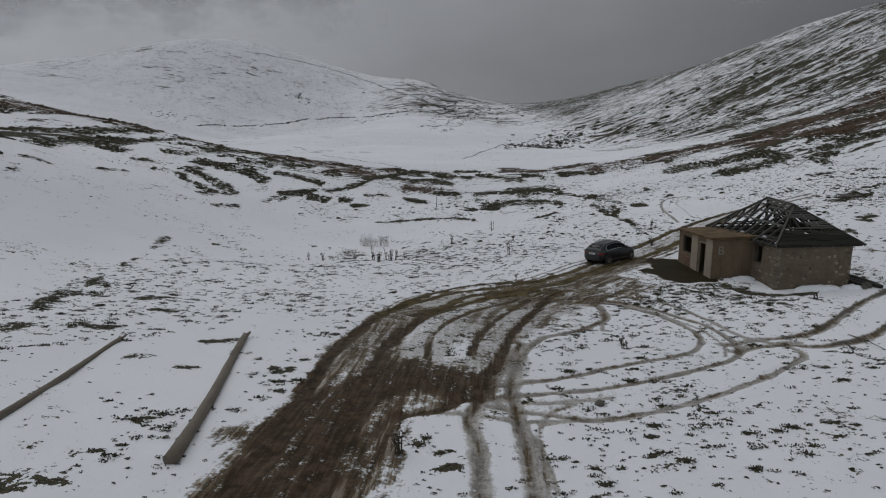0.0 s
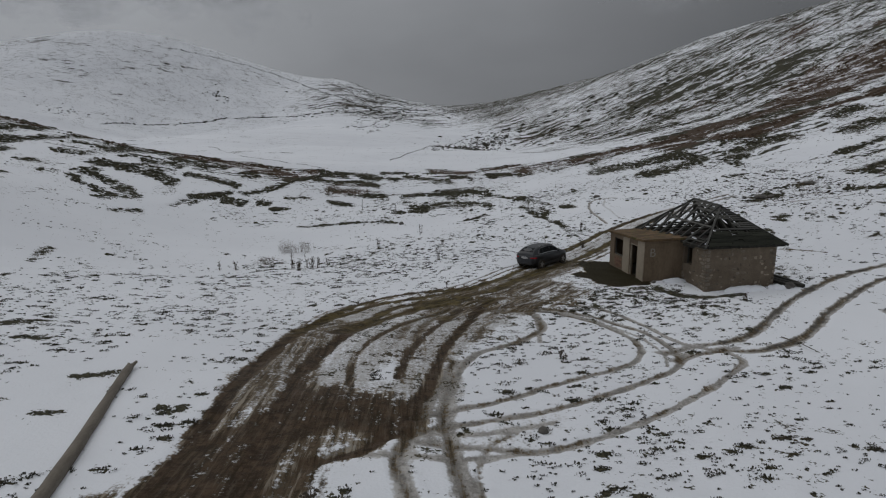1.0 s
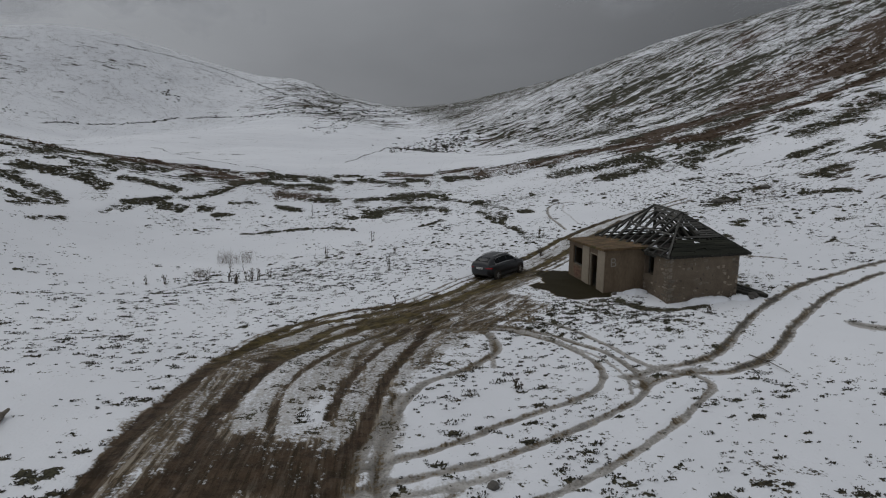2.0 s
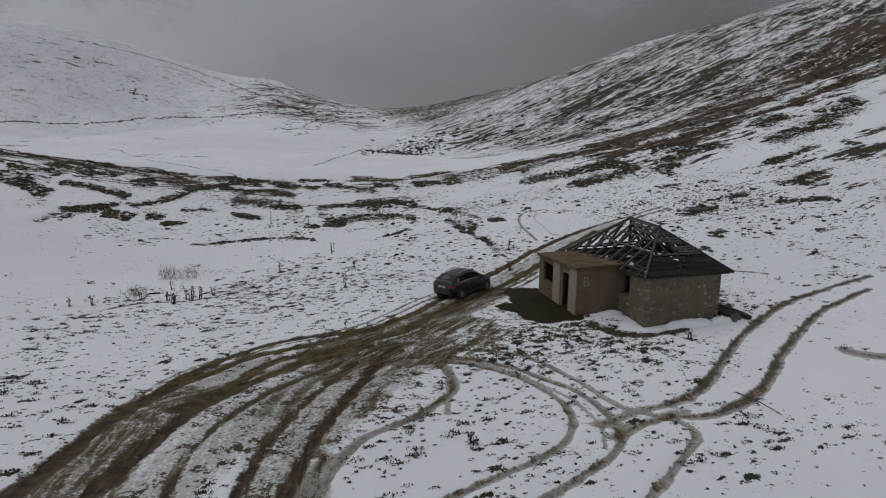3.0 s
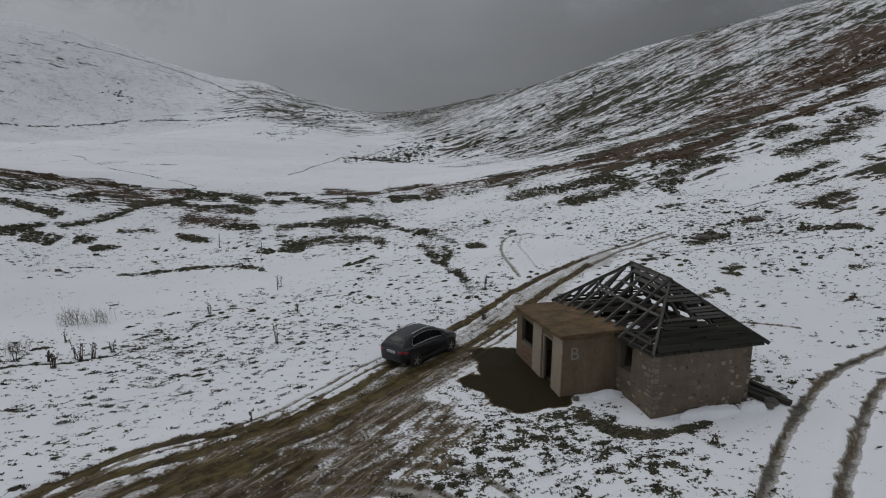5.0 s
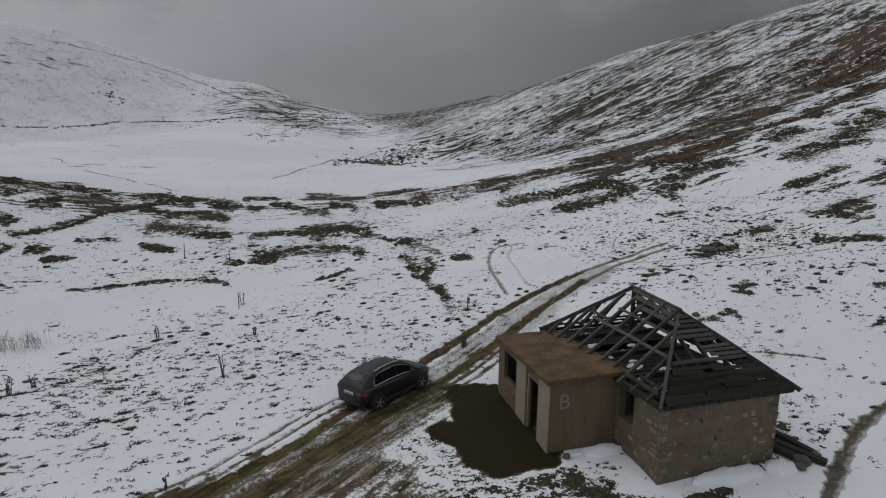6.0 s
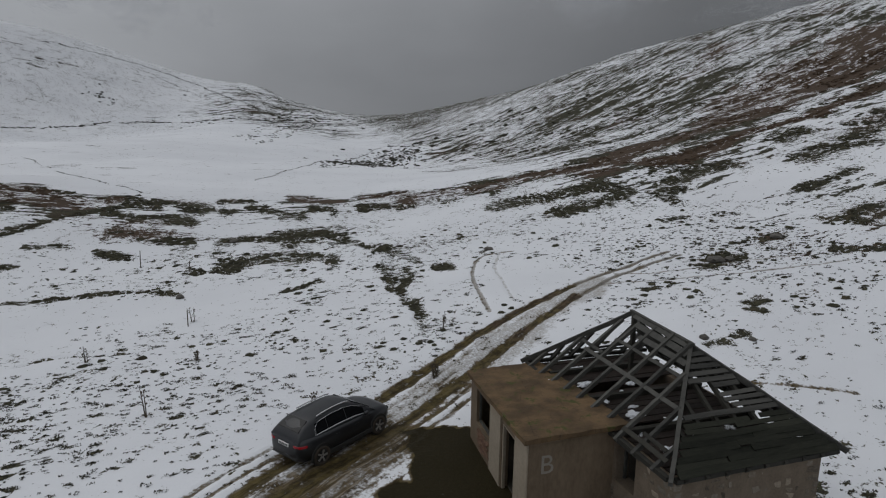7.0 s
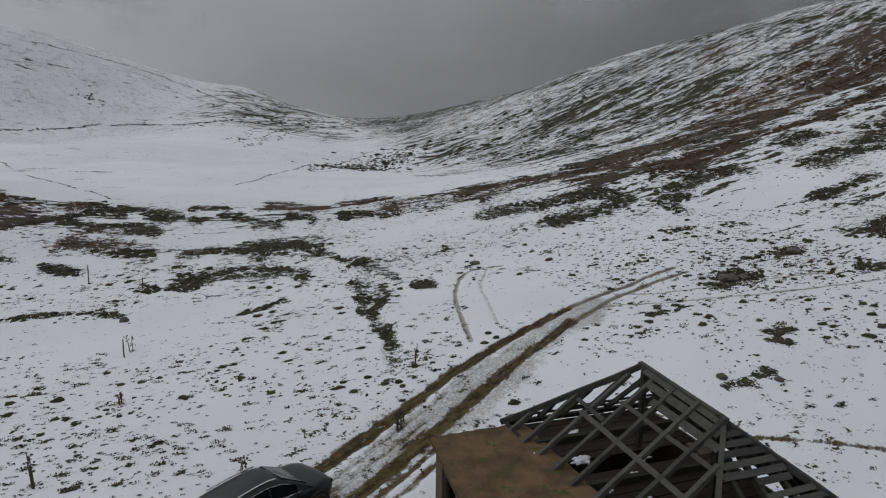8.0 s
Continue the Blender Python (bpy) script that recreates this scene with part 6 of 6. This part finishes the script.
CLOUD = cloud_material()
cloud([(-420, 330), (-300, 385), (-200, 415), (-120, 425), (-30, 440)], 66, 165, "thin grey cloud drifting over the snowy hilltop", CLOUD, 0.72)
cloud([(120, 320), (165, 265), (195, 205), (215, 140), (225, 60)], 56, 130, "thin grey cloud lying on the ridge", CLOUD, 0.42)

# ---------------------------------------------------------------- the house's stones, one by one


def stone_meshes(n, mat):
    out = []
    for k in range(n):
        bm = bmesh.new()
        random.seed(100 + k)
        box(bm, -0.5, 0.5, -0.5, 0.5, -0.5, 0.5, 0.22, 0.11)
        out.append(finish(bm, "stone", mat))
    return out


SHAPES, QUOINS = stone_meshes(10, STONE), stone_meshes(4, BLOCK_LIGHT)
rng = random.Random(77)


def lay(wall, along, s0, s1, z0, z1, face, holes=()):
    """Rough courses of field stones on a wall's outer face, half lost in the mortar; along is the axis that the wall runs on."""
    z, odd = z0, 0
    while z < z1 - 0.08:
        h = min(rng.uniform(0.16, 0.28), z1 - z)
        s = s0 - 0.02
        while s < s1 - 0.05:
            w = min(rng.uniform(0.14, 0.52), s1 - s + 0.02)
            corner = s == s0 - 0.02 or s + w > s1 - 0.06
            if s == s0 - 0.02:
                w = 0.50 if odd % 2 else 0.30
            mid, zm = s + w / 2, z + h / 2
            if not any(a - w / 2 < mid < b + w / 2 and p - h / 2 < zm < q + h / 2 for a, b, p, q in holes):
                proud = rng.uniform(0.0, 0.03) if corner else rng.uniform(-0.05, 0.024)
                k = 0.94 if corner else rng.uniform(0.62, 0.98)
                size = (w * k, 0.16, h * (0.94 if corner else rng.uniform(0.6, 0.98)))
                turn = rng.uniform(-3, 3) if corner else rng.uniform(-14, 14)
                drop = 0.0 if corner else rng.uniform(-0.04, 0.04)
                if along == "x":
                    m = pose(mid, face + 0.075 - proud, zm + drop, 0, turn, 0) @ Matrix.Diagonal((*size, 1))
                else:
                    m = pose(face + 0.075 - proud, mid, zm + drop, 0, turn, 90) @ Matrix.Diagonal((*size, 1))
                piece("stone", rng.choice(QUOINS if corner and mid < 1.0 or rng.random() < 0.13 else SHAPES), wall, m)
            s += w
        z += h
        odd += 1


lay(front, "x", 0.0, W, -0.1, H, 0.0)
lay(side, "y", 0.14, AY0, -0.1, H, 0.0, [(1.32, 2.45, 1.05, H)])
